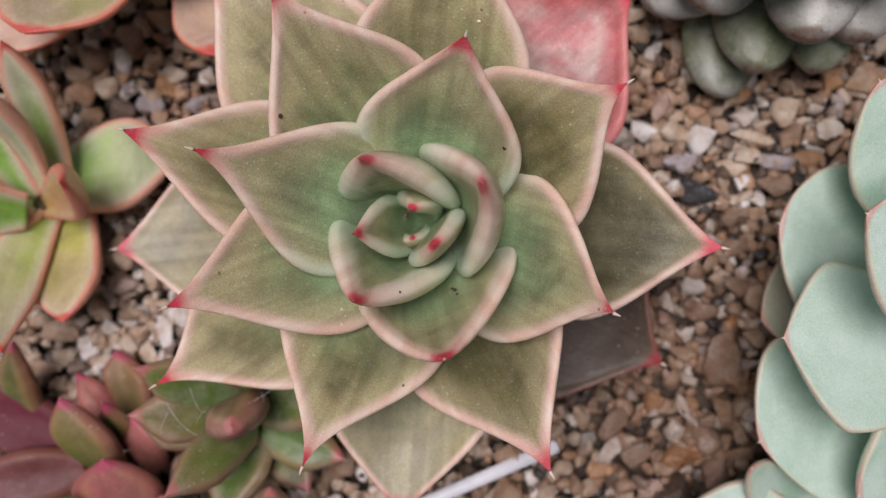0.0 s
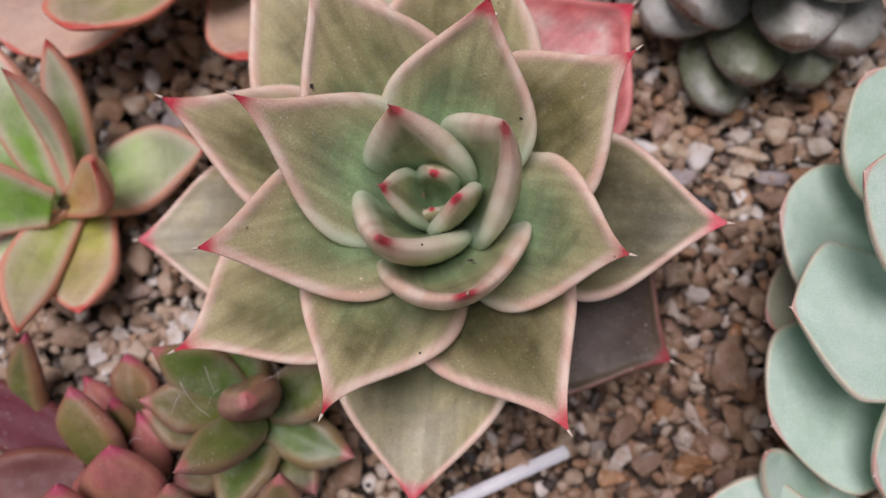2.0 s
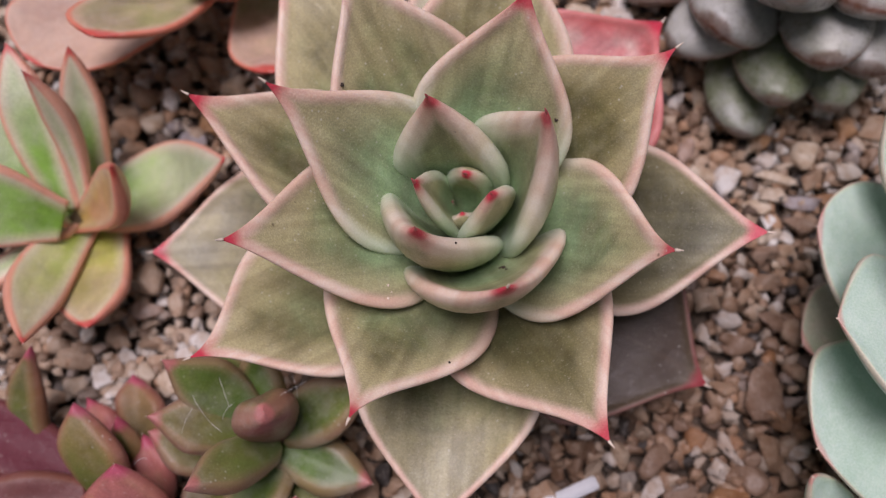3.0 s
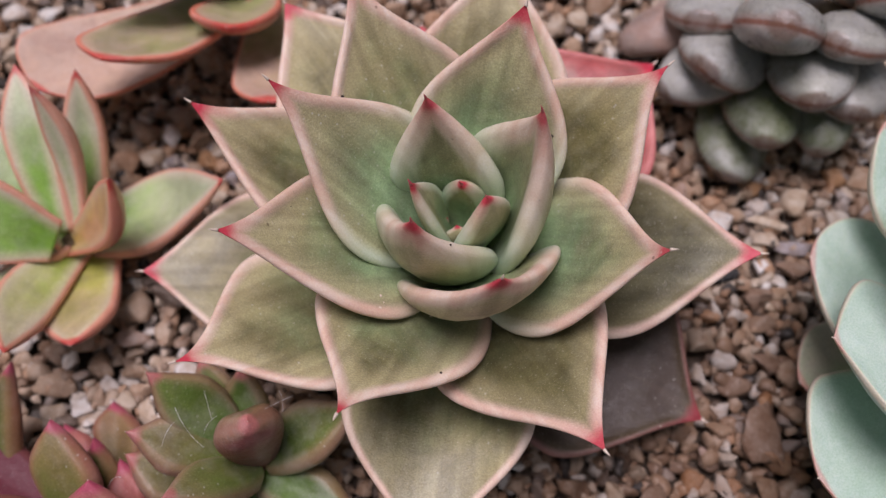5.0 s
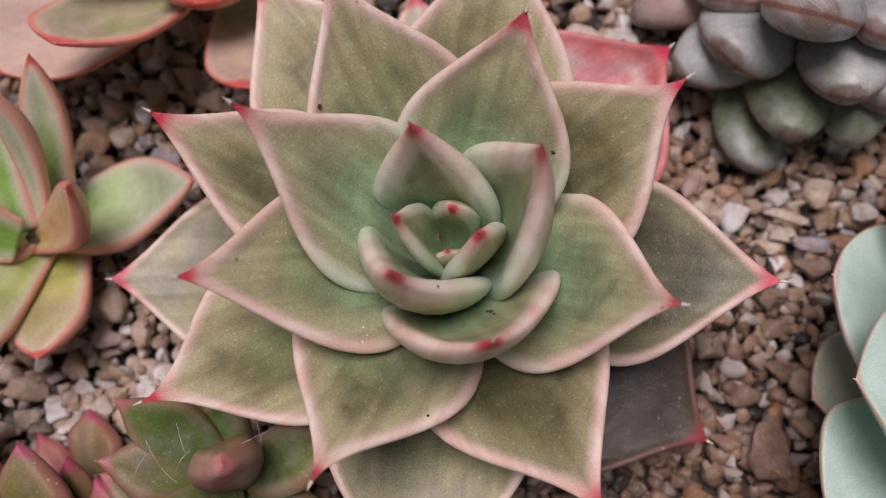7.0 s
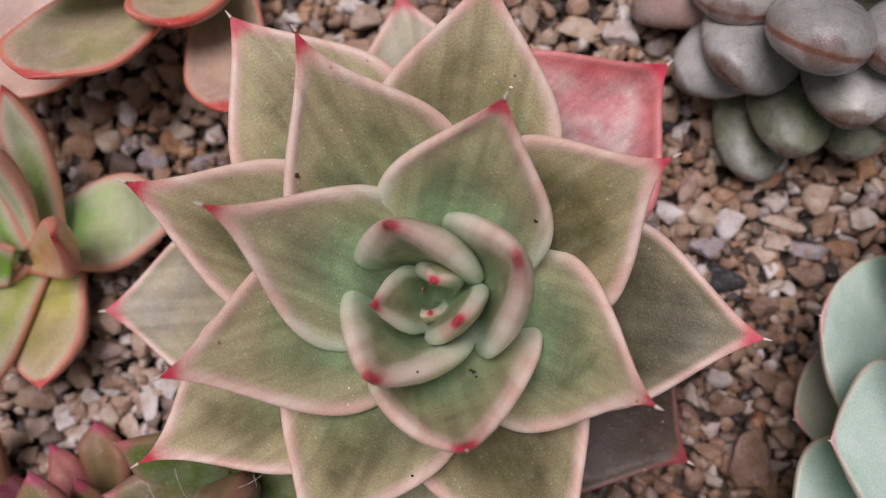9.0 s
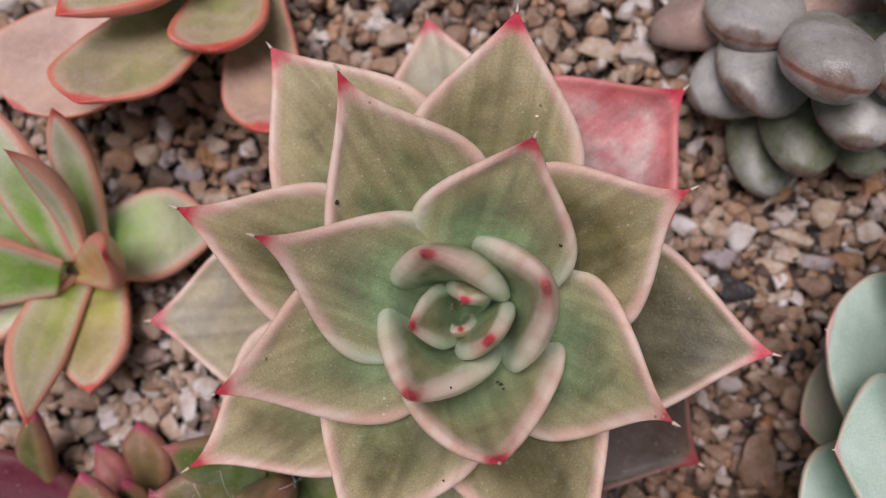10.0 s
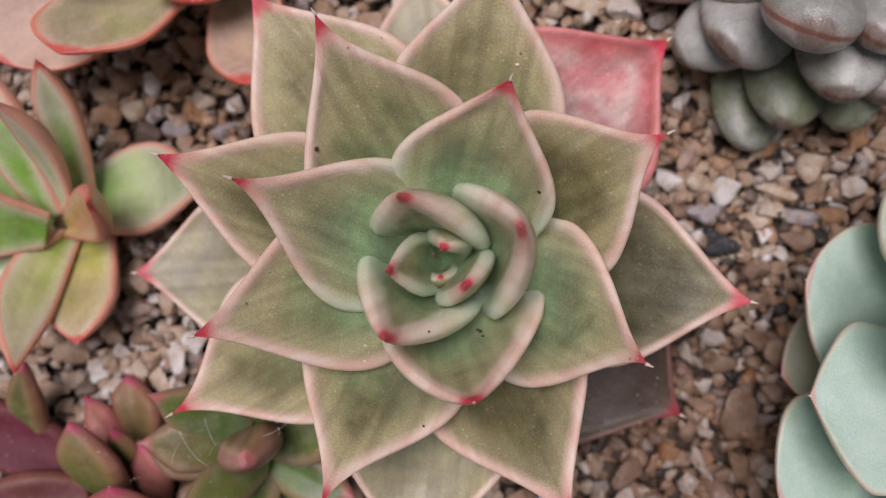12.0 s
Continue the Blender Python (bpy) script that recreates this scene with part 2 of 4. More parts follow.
STRIPED = succulent("striped_skin", (0.22, 0.43, 0.06), (0.42, 0.48, 0.28), (0.66, 0.31, 0.21), (0.54, 0.06, 0.05), (0.60, 0.24, 0.07), rim_mm=0.65, tip_mm=1.8, rough=0.4, bloom_amount=0.12, back=(0.54, 0.30, 0.12), green_foot=0.9, halo=(0.64, 0.54, 0.42), halo_amount=0.75, streaky=0.15)
ORANGE = succulent("orange_skin", (0.27, 0.29, 0.11), (0.54, 0.36, 0.28), (0.62, 0.18, 0.11), (0.56, 0.07, 0.05), (0.5, 0.2, 0.1), rim_mm=0.55, tip_mm=2.6, rough=0.4, bloom_amount=0.12, back=(0.50, 0.17, 0.09), green_foot=0.42, halo=(0.60, 0.38, 0.28), halo_amount=0.7, streaky=0.06)
PLUMP = succulent("plump_skin", (0.135, 0.16, 0.085), (0.335, 0.33, 0.305), (0.26, 0.10, 0.065), (0.13, 0.06, 0.035), (0.4, 0.2, 0.15), rim_mm=0.32, tip_mm=1.0, rough=0.30, bloom=(0.52, 0.53, 0.53), bloom_amount=0.25, tip_amount=0.65, halo=(0.42, 0.29, 0.25), halo_amount=0.6, streaky=0.08)
GLAUCOUS = succulent("glaucous_skin", (0.35, 0.53, 0.39), (0.52, 0.66, 0.56), (0.56, 0.50, 0.38), (0.60, 0.22, 0.20), (0.44, 0.38, 0.21), rim_mm=0.26, tip_mm=1.0, rough=0.42, bloom=(0.62, 0.74, 0.67), bloom_amount=0.16, tip_amount=0.6, halo=(0.52, 0.58, 0.40), halo_amount=0.5, patch=0.15, streaky=0.06)
OLIVE = succulent("olive_skin", (0.095, 0.17, 0.025), (0.165, 0.15, 0.058), (0.36, 0.19, 0.12), (0.46, 0.16, 0.15), (0.22, 0.06, 0.06), rim_mm=0.4, tip_mm=1.8, rough=0.36, bloom_amount=0.14, back=(0.17, 0.04, 0.055), halo=(0.24, 0.19, 0.09), streaky=0.12, rim_amount=0.35)
PINK = succulent("pink_skin", (0.09, 0.14, 0.025), (0.17, 0.125, 0.046), (0.30, 0.15, 0.075), (0.40, 0.07, 0.12), (0.38, 0.15, 0.12), rim_mm=0.3, tip_mm=2.0, rough=0.42, specular=0.28, bloom_amount=0.06, back=(0.22, 0.035, 0.07), halo=(0.28, 0.17, 0.08), halo_amount=0.4, streaky=0.12, bronze_shade=(0.10, 0.018, 0.026), rim_amount=0.4)
RED_SPINE = plain("red_spine", (0.50, 0.10, 0.12), 0.4, 900, 0.2)
SPINE = plain("pale_spine", (0.72, 0.60, 0.50), 0.45, 900, 0.15)
STEM = plain("stem_bark", (0.16, 0.11, 0.06), 0.8, 500, 0.4, 0.6)
SOIL = plain("dark_grit", (0.07, 0.05, 0.035), 0.9, 260, 0.5, 0.9, 0.001)
LABEL = plain("white_plastic", (0.82, 0.82, 0.86), 0.4, 700, 0.05, 0.05)
HAIR = plain("cobweb", (0.75, 0.74, 0.72), 0.6, 900, 0.05, 0.0)
TINTS = {"white": (0.68, 0.65, 0.62), "cream": (0.57, 0.47, 0.36), "tan": (0.44, 0.31, 0.21), "orange": (0.46, 0.26, 0.13), "brown": (0.31, 0.215, 0.155), "grey": (0.36, 0.33, 0.30), "lilac": (0.37, 0.33, 0.34), "dark": (0.03, 0.032, 0.036), "pink": (0.46, 0.33, 0.27)}
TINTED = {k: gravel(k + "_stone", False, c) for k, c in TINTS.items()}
SPECK = plain("dry_speck", (0.03, 0.018, 0.012), 0.8, 900, 0.3)
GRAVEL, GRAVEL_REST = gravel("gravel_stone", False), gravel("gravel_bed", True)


# ---- builders ----
def part(name, bm, mat, parent, label="", smooth=True):
    me = bpy.data.meshes.new(name)
    bm.to_mesh(me), bm.free()
    me.materials.append(mat)
    if smooth:
        me.polygons.foreach_set("use_smooth", [True] * len(me.polygons))
    ob = new(name, me)
    ob.parent = parent
    if label:
        tagged(ob, label=label)
    return ob


def girth(s, widest, foot, ogee):
    """The leaf's breadth at s of its length, 1 at its widest."""
    if s < widest:
        return foot + (1 - foot) * math.sin(math.pi / 2 * s / widest) ** 1.3
    u = (s - widest) / (1 - widest)
    p, q = max(ogee, 0), max(-ogee, 0)
    return (1 - p - q) * (1 - u * u) + p * (0.5 + 0.5 * math.cos(math.pi * u)) + q * math.sqrt(max(1 - u * u, 0))


LEAVES = [0]
LIPS = {"echeveria_rosette": 0.5, "striped_succulent": 0.12}  # how proud the leaf margins stand


def add_spine(ob, point, d, side, spine, seed, red=False):
    """A short curved pale spine at a leaf's point."""
    up = d.cross(side)
    lean = (d + 0.25 * up + Vector((noise.noise(seed), noise.noise(seed + Vector((0, 9, 0))), 0)) * 0.5).normalized()
    sb, loops = bmesh.new(), []
    for i in range(7):
        s = i / 6
        centre = point + (s - 0.25) * spine * d + s * s * spine * 0.5 * (lean - d)
        rad = 0.02 + 0.30 * min(1, spine / 1.6) * (1 - s) ** 0.8
        loops.append([sb.verts.new((centre + rad * (math.cos(k * math.pi / 3) * side + math.sin(k * math.pi / 3) * up)) * MM) for k in range(6)])
    for p, q in zip(loops, loops[1:]):
        for k in range(6):
            sb.faces.new((p[k], p[(k + 1) % 6], q[(k + 1) % 6], q[k]))
    sb.faces.new(loops[0][::-1]), sb.faces.new(loops[-1])
    bmesh.ops.recalc_face_normals(sb, faces=sb.faces)
    return part("spine", sb, RED_SPINE if red else SPINE, ob, "soft red spine at the leaf's point" if red else "pale dry spine at the leaf's point")


def leaf(plant, base, point, half, widest, foot, ogee, sag=0.0, bow=0.0, curl=0.3, roll=0.0, thick=(0.5, 2.0), age=0.5, flush=0.0, spine=0.0, fat=False, rim=1.0, haze=0.0):
    """One fleshy leaf from its foot to its point (millimetres from the ground below the big rosette): half its breadth, where it is widest,
    how broad its foot is, how drawn-out its point is, how it sags, bows sideways, curls across and rolls."""
    LEAVES[0] += 1
    seed = Vector((LEAVES[0] * 7.31, LEAVES[0] * 3.77, 0))
    a, b = Vector(base), Vector(point)
    length = (b - a).length
    d = (b - a) / length
    turn = math.atan2(d.y, d.x)
    side = Vector((-math.sin(turn), math.cos(turn), 0))
    up = d.cross(side)
    c, s_ = math.cos(radians(roll)), math.sin(radians(roll))
    side, up = c * side + s_ * up, c * up - s_ * side
    ns, nu = 46, 44
    bm = bmesh.new()
    names = ("along", "edge", "age", "flush", "face", "across", "seed", "haze", "togo")
    layers = {k: bm.verts.layers.float.new(k) for k in names}
    rings = []
    for i in range(ns + 1):
        s = i / ns
        s = 1 - (1 - s) ** 1.25
        w = max(half * girth(s, widest, foot, ogee), 0.12)
        q = 4 * s * (1 - s)
        mid = a + s * (b - a) + q * sag * length * up + q * bow * length * side
        body = min(1.0, (w / half) ** (0.5 if fat else 0.75)) * (1.0 if s > widest else 0.75 + 0.25 * s / widest)
        top, low = thick[0] * body, thick[1] * body
        top, low = min(top, w * (0.9 if fat else 0.5)), min(low, w)
        ring = []
        for j in range(nu):
            f = 2 * math.pi * j / nu
            u, v = math.cos(f), math.sin(f)
            th = u * curl if abs(curl) > 0.001 else 0.001 * u
            r = w / (curl if abs(curl) > 0.001 else 0.001)
            x, z = r * math.sin(th), r * (1 - math.cos(th))
            power = 0.85 if fat else 0.55
            off = top * abs(v) ** power if v > 0 else -low * abs(v) ** (0.85 if fat else 0.75)
            # the upper margin is a rounded, slightly raised lip
            if v > 0 and not fat:
                off += LIPS.get(plant.name, 0.05) * min(1, w / 5) * math.exp(-((w * (1 - abs(u)) - 0.9) / 1.15) ** 2) * min(1, 4 * v)
            px = x - off * math.sin(th)
            pz = z + off * math.cos(th)
            pt = mid + px * side + pz * up
            wave = 0.35 * noise.noise(pt * 0.11 + seed) + 0.12 * noise.noise(pt * 0.35 + seed)
            pt = pt + up * wave * min(1, w / 6)
            vert = bm.verts.new(pt * MM)
            seam = w * math.hypot(1 - abs(u), 0.9 * off / w) if fat else w * (1 - abs(u)) * (1.0 if v >= 0 else 1.15)
            vert[layers["along"]], vert[layers["edge"]] = s, rim * seam + (0.0 if v >= 0 else 0.1)
            vert[layers["togo"]] = (1 - s) * length
            vert[layers["age"]], vert[layers["flush"]], vert[layers["face"]] = age, flush, v
            vert[layers["across"]], vert[layers["seed"]], vert[layers["haze"]] = u * w, LEAVES[0] * 1.7, haze
            ring.append(vert)
        rings.append(ring)
    for p, q in zip(rings, rings[1:]):
        for j in range(nu):
            bm.faces.new((p[j], p[(j + 1) % nu], q[(j + 1) % nu], q[j]))
    bm.faces.new(rings[0][::-1])
    bm.faces.new(rings[-1])
    bmesh.ops.recalc_face_normals(bm, faces=bm.faces)
    ob = part("leaf", bm, plant_skin[plant.name], plant)
    if spine:
        add_spine(ob, b, d, side, spine, seed)
    return ob


def cup(plant, foot, belly, tip, left, right, thick=(1.3, 1.8), breadth=0.6, ogee=0.5, age=0.1, spine=1.2, rim=1.0, reach=1.0, slab=0.75, flush=0.0, widest=0.55):
    """A thick, cupped young leaf from its foot over its outward belly to its point; left and right are its shoulders (millimetres)."""
    LEAVES[0] += 1
    seed = Vector((LEAVES[0] * 7.31, LEAVES[0] * 3.77, 0))
    foot, belly, tip, left, right = (Vector(p) for p in (foot, belly, tip, left, right))
    chord, hollow = (right - left) / 2, (left + right) / 2 - belly
    half, length = chord.length, (belly - foot).length + (tip - belly).length

    def mid(s):
        m = widest
        return foot * ((s - m) * (s - 1) / m) + belly * (s * (s - 1) / (m * (m - 1))) + tip * (s * (s - m) / (1 - m))

    def sheet(s, u):
        g = girth(min(s, 1.0), widest, breadth, ogee)
        return mid(s) + u * g * chord + u * u * g ** 1.6 * hollow

    def across_of(s, u):
        ds, du = sheet(min(s + 0.01, 0.995), u) - sheet(max(min(s, 0.985) - 0.01, 0), u), sheet(min(s, 0.97), u + 0.01) - sheet(min(s, 0.97), u - 0.01)
        return ds.cross(du).normalized()

    sign = 1 if across_of(widest, 0).dot(hollow) > 0 else -1
    ns, nu = 40, 40
    bm = bmesh.new()
    names = ("along", "edge", "age", "flush", "face", "across", "seed", "haze", "togo")
    layers = {k: bm.verts.layers.float.new(k) for k in names}
    rings = []
    for i in range(ns + 1):
        s = 1 - (1 - i / ns) ** 1.3
        g = max(girth(s, widest, breadth, ogee), 0.012)
        body = min(1.0, g ** 0.6)
        ring = []
        for j in range(nu):
            f = 2 * math.pi * j / nu
            u, v = math.cos(f), math.sin(f)
            u, v = math.copysign(abs(u) ** slab, u), math.copysign(abs(v) ** slab, v)
            off = v * body * (thick[0] if v > 0 else thick[1])
            pt = sheet(s, u) + sign * off * across_of(s, u * 0.97)
            pt += 0.14 * body * noise.noise_vector(pt * 0.16 + seed) + 0.05 * noise.noise_vector(pt * 0.6 + seed)
            vert = bm.verts.new(pt * MM)
            vert[layers["along"]], vert[layers["edge"]] = s, rim * (half * g * (1 - abs(u)) + (0.0 if v >= 0 else 0.1))
            vert[layers["togo"]] = (1 - s) * length / reach
            vert[layers["age"]], vert[layers["flush"]], vert[layers["face"]] = age, flush, v
            vert[layers["across"]], vert[layers["seed"]], vert[layers["haze"]] = u * half * g, LEAVES[0] * 1.7, 0.0
            ring.append(vert)
        rings.append(ring)
    for p, q in zip(rings, rings[1:]):
        for j in range(nu):
            bm.faces.new((p[j], p[(j + 1) % nu], q[(j + 1) % nu], q[j]))
    bm.faces.new(rings[0][::-1])
    bm.faces.new(rings[-1])
    bmesh.ops.recalc_face_normals(bm, faces=bm.faces)
    ob = part("leaf", bm, plant_skin[plant.name], plant)
    if spine:
        d = (tip - mid(0.93)).normalized()
        add_spine(ob, tip, d, d.orthogonal().normalized(), spine, seed, age < 0.2 and plant.name == "echeveria_rosette")
    return ob


def stem(plant, foot, top, r0, r1):
    """A short leafy stem, ringed by old leaf scars."""
    a, b = Vector(foot), Vector(top)
    d = (b - a).normalized()
    side = d.orthogonal().normalized()
    other = d.cross(side)
    bm = bmesh.new()
    loops = []
    for i in range(25):
        s = i / 24
        r = (r0 + (r1 - r0) * s) * (1 + 0.07 * math.sin(s * 40))
        loops.append([bm.verts.new((a + s * (b - a) + r * (1 + 0.08 * noise.noise(Vector((k, i * 0.5, 0)))) * (math.cos(k * math.pi / 8) * side + math.sin(k * math.pi / 8) * other)) * MM) for k in range(16)])
    for p, q in zip(loops, loops[1:]):
        for k in range(16):
            bm.faces.new((p[k], p[(k + 1) % 16], q[(k + 1) % 16], q[k]))
    bm.faces.new(loops[0][::-1]), bm.faces.new(loops[-1])
    bmesh.ops.recalc_face_normals(bm, faces=bm.faces)
    return part("stem", bm, STEM, plant)


plant_skin = {}


def plant(name, foot, skin, label, category="succulent"):
    ob = tagged(new(name), label=label, category=category)
    ob.empty_display_size = 0.01
    plant_skin[ob.name] = skin
    return ob


# ---- ground: one gritty sheet with a bed of loose gravel ----
def lie(x, y):
    """The bed's height, in millimetres."""
    rise = 9 * max(0, min(1, (y - 30) / 40)) * max(0, min(1, (x + 20) / 40)) * max(0, min(1, (90 - x) / 40))
    return -4.0 + 1.6 * noise.noise(Vector((x * 0.03, y * 0.03, 4))) + rise


ground_bm = bmesh.new()
N = 90
cells = [[None] * (N + 1) for _ in range(N + 1)]
for i in range(N + 1):
    for j in range(N + 1):
        u, v = 2 * i / N - 1, 2 * j / N - 1
        x, y = 150 * u + 40000 * u ** 9, 150 * v + 40000 * v ** 9
        near = max(abs(x), abs(y)) < 260
        cells[i][j] = ground_bm.verts.new((x * MM, y * MM, (lie(x, y) if near else -4.0) * MM))
for i in range(N):
    for j in range(N):
        ground_bm.faces.new((cells[i][j], cells[i + 1][j], cells[i + 1][j + 1], cells[i][j + 1]))
ground = part("ground", ground_bm, SOIL, None)
tagged(ground, label="bed of tan, brown and grey crushed gravel over dark grit", category="gravel bed", kind="structure")

# ---- the big rosette ----
echeveria = plant("echeveria_rosette", (0, 0, 0), SKIN, "large echeveria rosette with olive green leaves, pink rims and red points")
stem(echeveria, (3, 0, -4), (3, 0, 31), 7.5, 3.5)
leaf(echeveria, (4.6, 0.7, 32.1), (11.6, 22.5, 63.0), 13.2, 0.41, 0.53, 0.53, sag=-0.042, bow=0.021, curl=0.30, roll=4, thick=(0.5, 2.2), age=0.35, spine=1.4)
# ages above 1.05 below carry shade painted into the leaf tone
leaf(echeveria, (7.5, 0.4, 26.5), (33.9, 17.6, 56.1), 14.6, 0.47, 0.50, 0.84, sag=-0.019, bow=0.028, curl=-0.08, roll=-2, thick=(0.5, 2.2), age=1.12, spine=1.4)
leaf(echeveria, (7.2, 1.3, 19.5), (51.8, -5.0, 37.5), 15.5, 0.52, 0.50, 0.61, sag=-0.000, bow=0.000, curl=-0.04, roll=3, thick=(0.5, 2.2), age=1.32, spine=1.4, haze=0.15, rim=1.3)
leaf(echeveria, (4.0, -2.1, 29.0), (31.9, -14.2, 58.7), 14.0, 0.38, 0.52, 0.82, sag=-0.114, bow=0.011, curl=0.08, roll=11, thick=(0.5, 2.2), age=0.45, spine=1.4)
leaf(echeveria, (1.8, -4.2, 21.4), (24.3, -39.1, 46.2), 15.3, 0.43, 0.50, 0.68, sag=-0.004, bow=0.028, curl=0.05, roll=7, thick=(0.5, 2.2), age=1.26, spine=1.4)
leaf(echeveria, (2.1, -1.1, 26.4), (-11.9, -37.4, 53.6), 14.4, 0.41, 0.53, 0.89, sag=-0.085, bow=-0.023, curl=0.03, roll=-4, thick=(0.5, 2.2), age=0.75, spine=1.4)
leaf(echeveria, (1.7, -0.7, 29.8), (-30.0, -14.1, 59.2), 14.0, 0.35, 0.51, 0.66, sag=-0.072, bow=-0.009, curl=0.07, roll=-4, thick=(0.5, 2.2), age=0.55, spine=1.4)
leaf(echeveria, (0.0, 2.2, 24.8), (-40.8, 12.1, 50.0), 12.9, 0.50, 0.50, 0.60, sag=-0.049, bow=0.023, curl=0.34, roll=7, thick=(0.5, 2.2), age=0.80, spine=1.4)
leaf(echeveria, (0.9, -1.9, 31.3), (-24.8, 7.4, 64.0), 12.6, 0.35, 0.57, 0.76, sag=-0.015, bow=-0.009, curl=0.06, roll=-5, thick=(0.5, 2.2), age=0.35, spine=1.4)
leaf(echeveria, (3.7, 4.4, 27.6), (-16.1, 31.7, 58.6), 14.7, 0.44, 0.50, 0.74, sag=-0.004, bow=0.053, curl=0.37, roll=6, thick=(0.5, 2.2), age=0.75, spine=1.4)
leaf(echeveria, (0.7, 3.0, 22.9), (-31.0, 40.3, 40.1), 15.8, 0.55, 0.50, 0.52, sag=-0.002, bow=-0.005, curl=0.25, roll=2, thick=(0.5, 2.2), age=0.85, spine=1.4)
leaf(echeveria, (3.3, 3.6, 23.8), (8.7, 44.4, 49.3), 15.0, 0.51, 0.50, 0.46, sag=0.002, bow=-0.001, curl=0.21, roll=5, thick=(0.5, 2.2), age=0.85, spine=1.4)
leaf(echeveria, (4.1, 4.5, 13.1), (39.4, 40.4, 24.8), 18.8, 0.59, 0.50, 0.60, sag=0.070, bow=0.047, curl=0.37, roll=4, thick=(0.5, 2.2), age=1.00, flush=1.00, spine=1.4)
leaf(echeveria, (6.2, -2.0, 7.9), (47.5, -26.8, 11.9), 20.0, 0.57, 0.50, 0.63, sag=0.051, bow=-0.009, curl=0.26, roll=9, thick=(0.5, 2.2), age=1.50, spine=1.4, rim=1.8)
leaf(echeveria, (2.2, -3.5, 16.9), (-0.6, -52.3, 26.0), 16.3, 0.55, 0.50, 0.35, sag=0.037, bow=-0.003, curl=0.30, roll=-0, thick=(0.5, 2.2), age=0.85, spine=1.4, rim=1.5, haze=0.45)
leaf(echeveria, (-1.8, -0.1, 21.6), (-39.1, -28.0, 40.9), 14.5, 0.56, 0.50, 0.87, sag=-0.058, bow=0.009, curl=0.12, roll=3, thick=(0.5, 2.2), age=0.80, spine=1.4)
leaf(echeveria, (-1.6, 1.0, 13.9), (-55.4, -5.9, 20.5), 16.5, 0.61, 0.50, 0.53, sag=-0.033, bow=-0.006, curl=0.22, roll=4, thick=(0.5, 2.2), age=0.75, flush=0.05, spine=1.4, haze=0.5, rim=1.4)
leaf(echeveria, (4.0, 6.0, 14.0), (-7.8, 54.9, 16.0), 13.0, 0.60, 0.50, 0.50, sag=0.000, bow=0.000, curl=0.20, roll=0, thick=(0.5, 2.2), age=1.00, spine=1.4, haze=0.5)

# the closed heart of the rosette
cup(echeveria, (3.5, -4.5, 25.0), (5.9, -16.6, 40.0), (9.1, -20.3, 61.6), (-6.4, -13.0, 38.8), (18.8, -5.4, 38.2), thick=(1.9, 2.1), breadth=0.6, ogee=0.45, age=0.30, spine=1.2, widest=0.5, reach=0.75, rim=0.85)
cup(echeveria, (2.5, 3.0, 28.0), (0.8, 6.6, 43.5), (-2.4, 6.3, 62.2), (-8.2, 2.6, 43.0), (9.4, 1.4, 43.2), thick=(2.6, 2.4), ogee=0.55, age=0.10, reach=0.6, rim=0.75)
cup(echeveria, (6.5, -0.5, 28.0), (14.2, 2.2, 43.0), (13.8, 2.6, 65.6), (3.8, 10.0, 43.2), (10.8, -9.8, 41.6), thick=(2.8, 2.2), ogee=0.5, age=0.13, reach=0.6, rim=0.75)
cup(echeveria, (2.0, -4.0, 28.0), (-2.2, -10.6, 41.0), (-3.2, -12.7, 61.6), (-9.5, -0.8, 41.2), (8.9, -7.6, 39.4), thick=(2.6, 2.4), ogee=0.5, age=0.10, reach=0.6, rim=0.75)
cup(echeveria, (1.5, -1.8, 30.0), (-2.0, -2.2, 41.0), (-4.3, -3.6, 54.8), (-1.0, 3.1, 40.5), (0.9, -6.9, 40.5), thick=(1.6, 1.3), breadth=0.8, ogee=0.35, age=0.03, spine=1.6, reach=0.46, rim=1.8)
cup(echeveria, (4.2, -2.2, 30.0), (7.2, -4.0, 41.0), (6.8, -5.0, 54.2), (10.2, 0.9, 39.5), (2.0, -7.9, 40.0), thick=(1.9, 1.7), breadth=0.8, ogee=0.15, age=0.03, spine=0.8, reach=0.4, rim=1.6)
cup(echeveria, (3.0, -0.6, 30.0), (4.0, 2.2, 39.5), (3.0, 0.3, 47.6), (-0.3, 3.0, 38.0), (7.0, 0.8, 39.0), thick=(1.9, 1.5), breadth=0.8, ogee=0.1, age=0.0, spine=2.4, reach=0.32, rim=2.2)
cup(echeveria, (2.6, -1.9, 30.0), (2.6, -4.3, 36.0), (2.5, -3.6, 41.0), (-0.3, -3.2, 35.0), (4.9, -2.0, 35.0), thick=(1.4, 1.1), breadth=0.8, ogee=0.1, age=0.0, spine=0.0, reach=0.16, rim=5.0)
cup(echeveria, (1.8, -1.0, 30.0), (0.2, 0.1, 33.4), (0.7, -0.5, 36.8), (0.6, 1.4, 33.0), (0.5, -2.0, 33.0), thick=(1.1, 0.9), breadth=0.8, ogee=0.1, age=0.0, spine=0.0, reach=0.05, rim=5.0)

# ---- its neighbours ----
striped_succulent = plant("striped_succulent", (0, 0, 0), STRIPED, "small green succulent with orange-red leaf edges in gravel")
stem(striped_succulent, (-75, 5, -4), (-74, 5, 13), 4, 3)
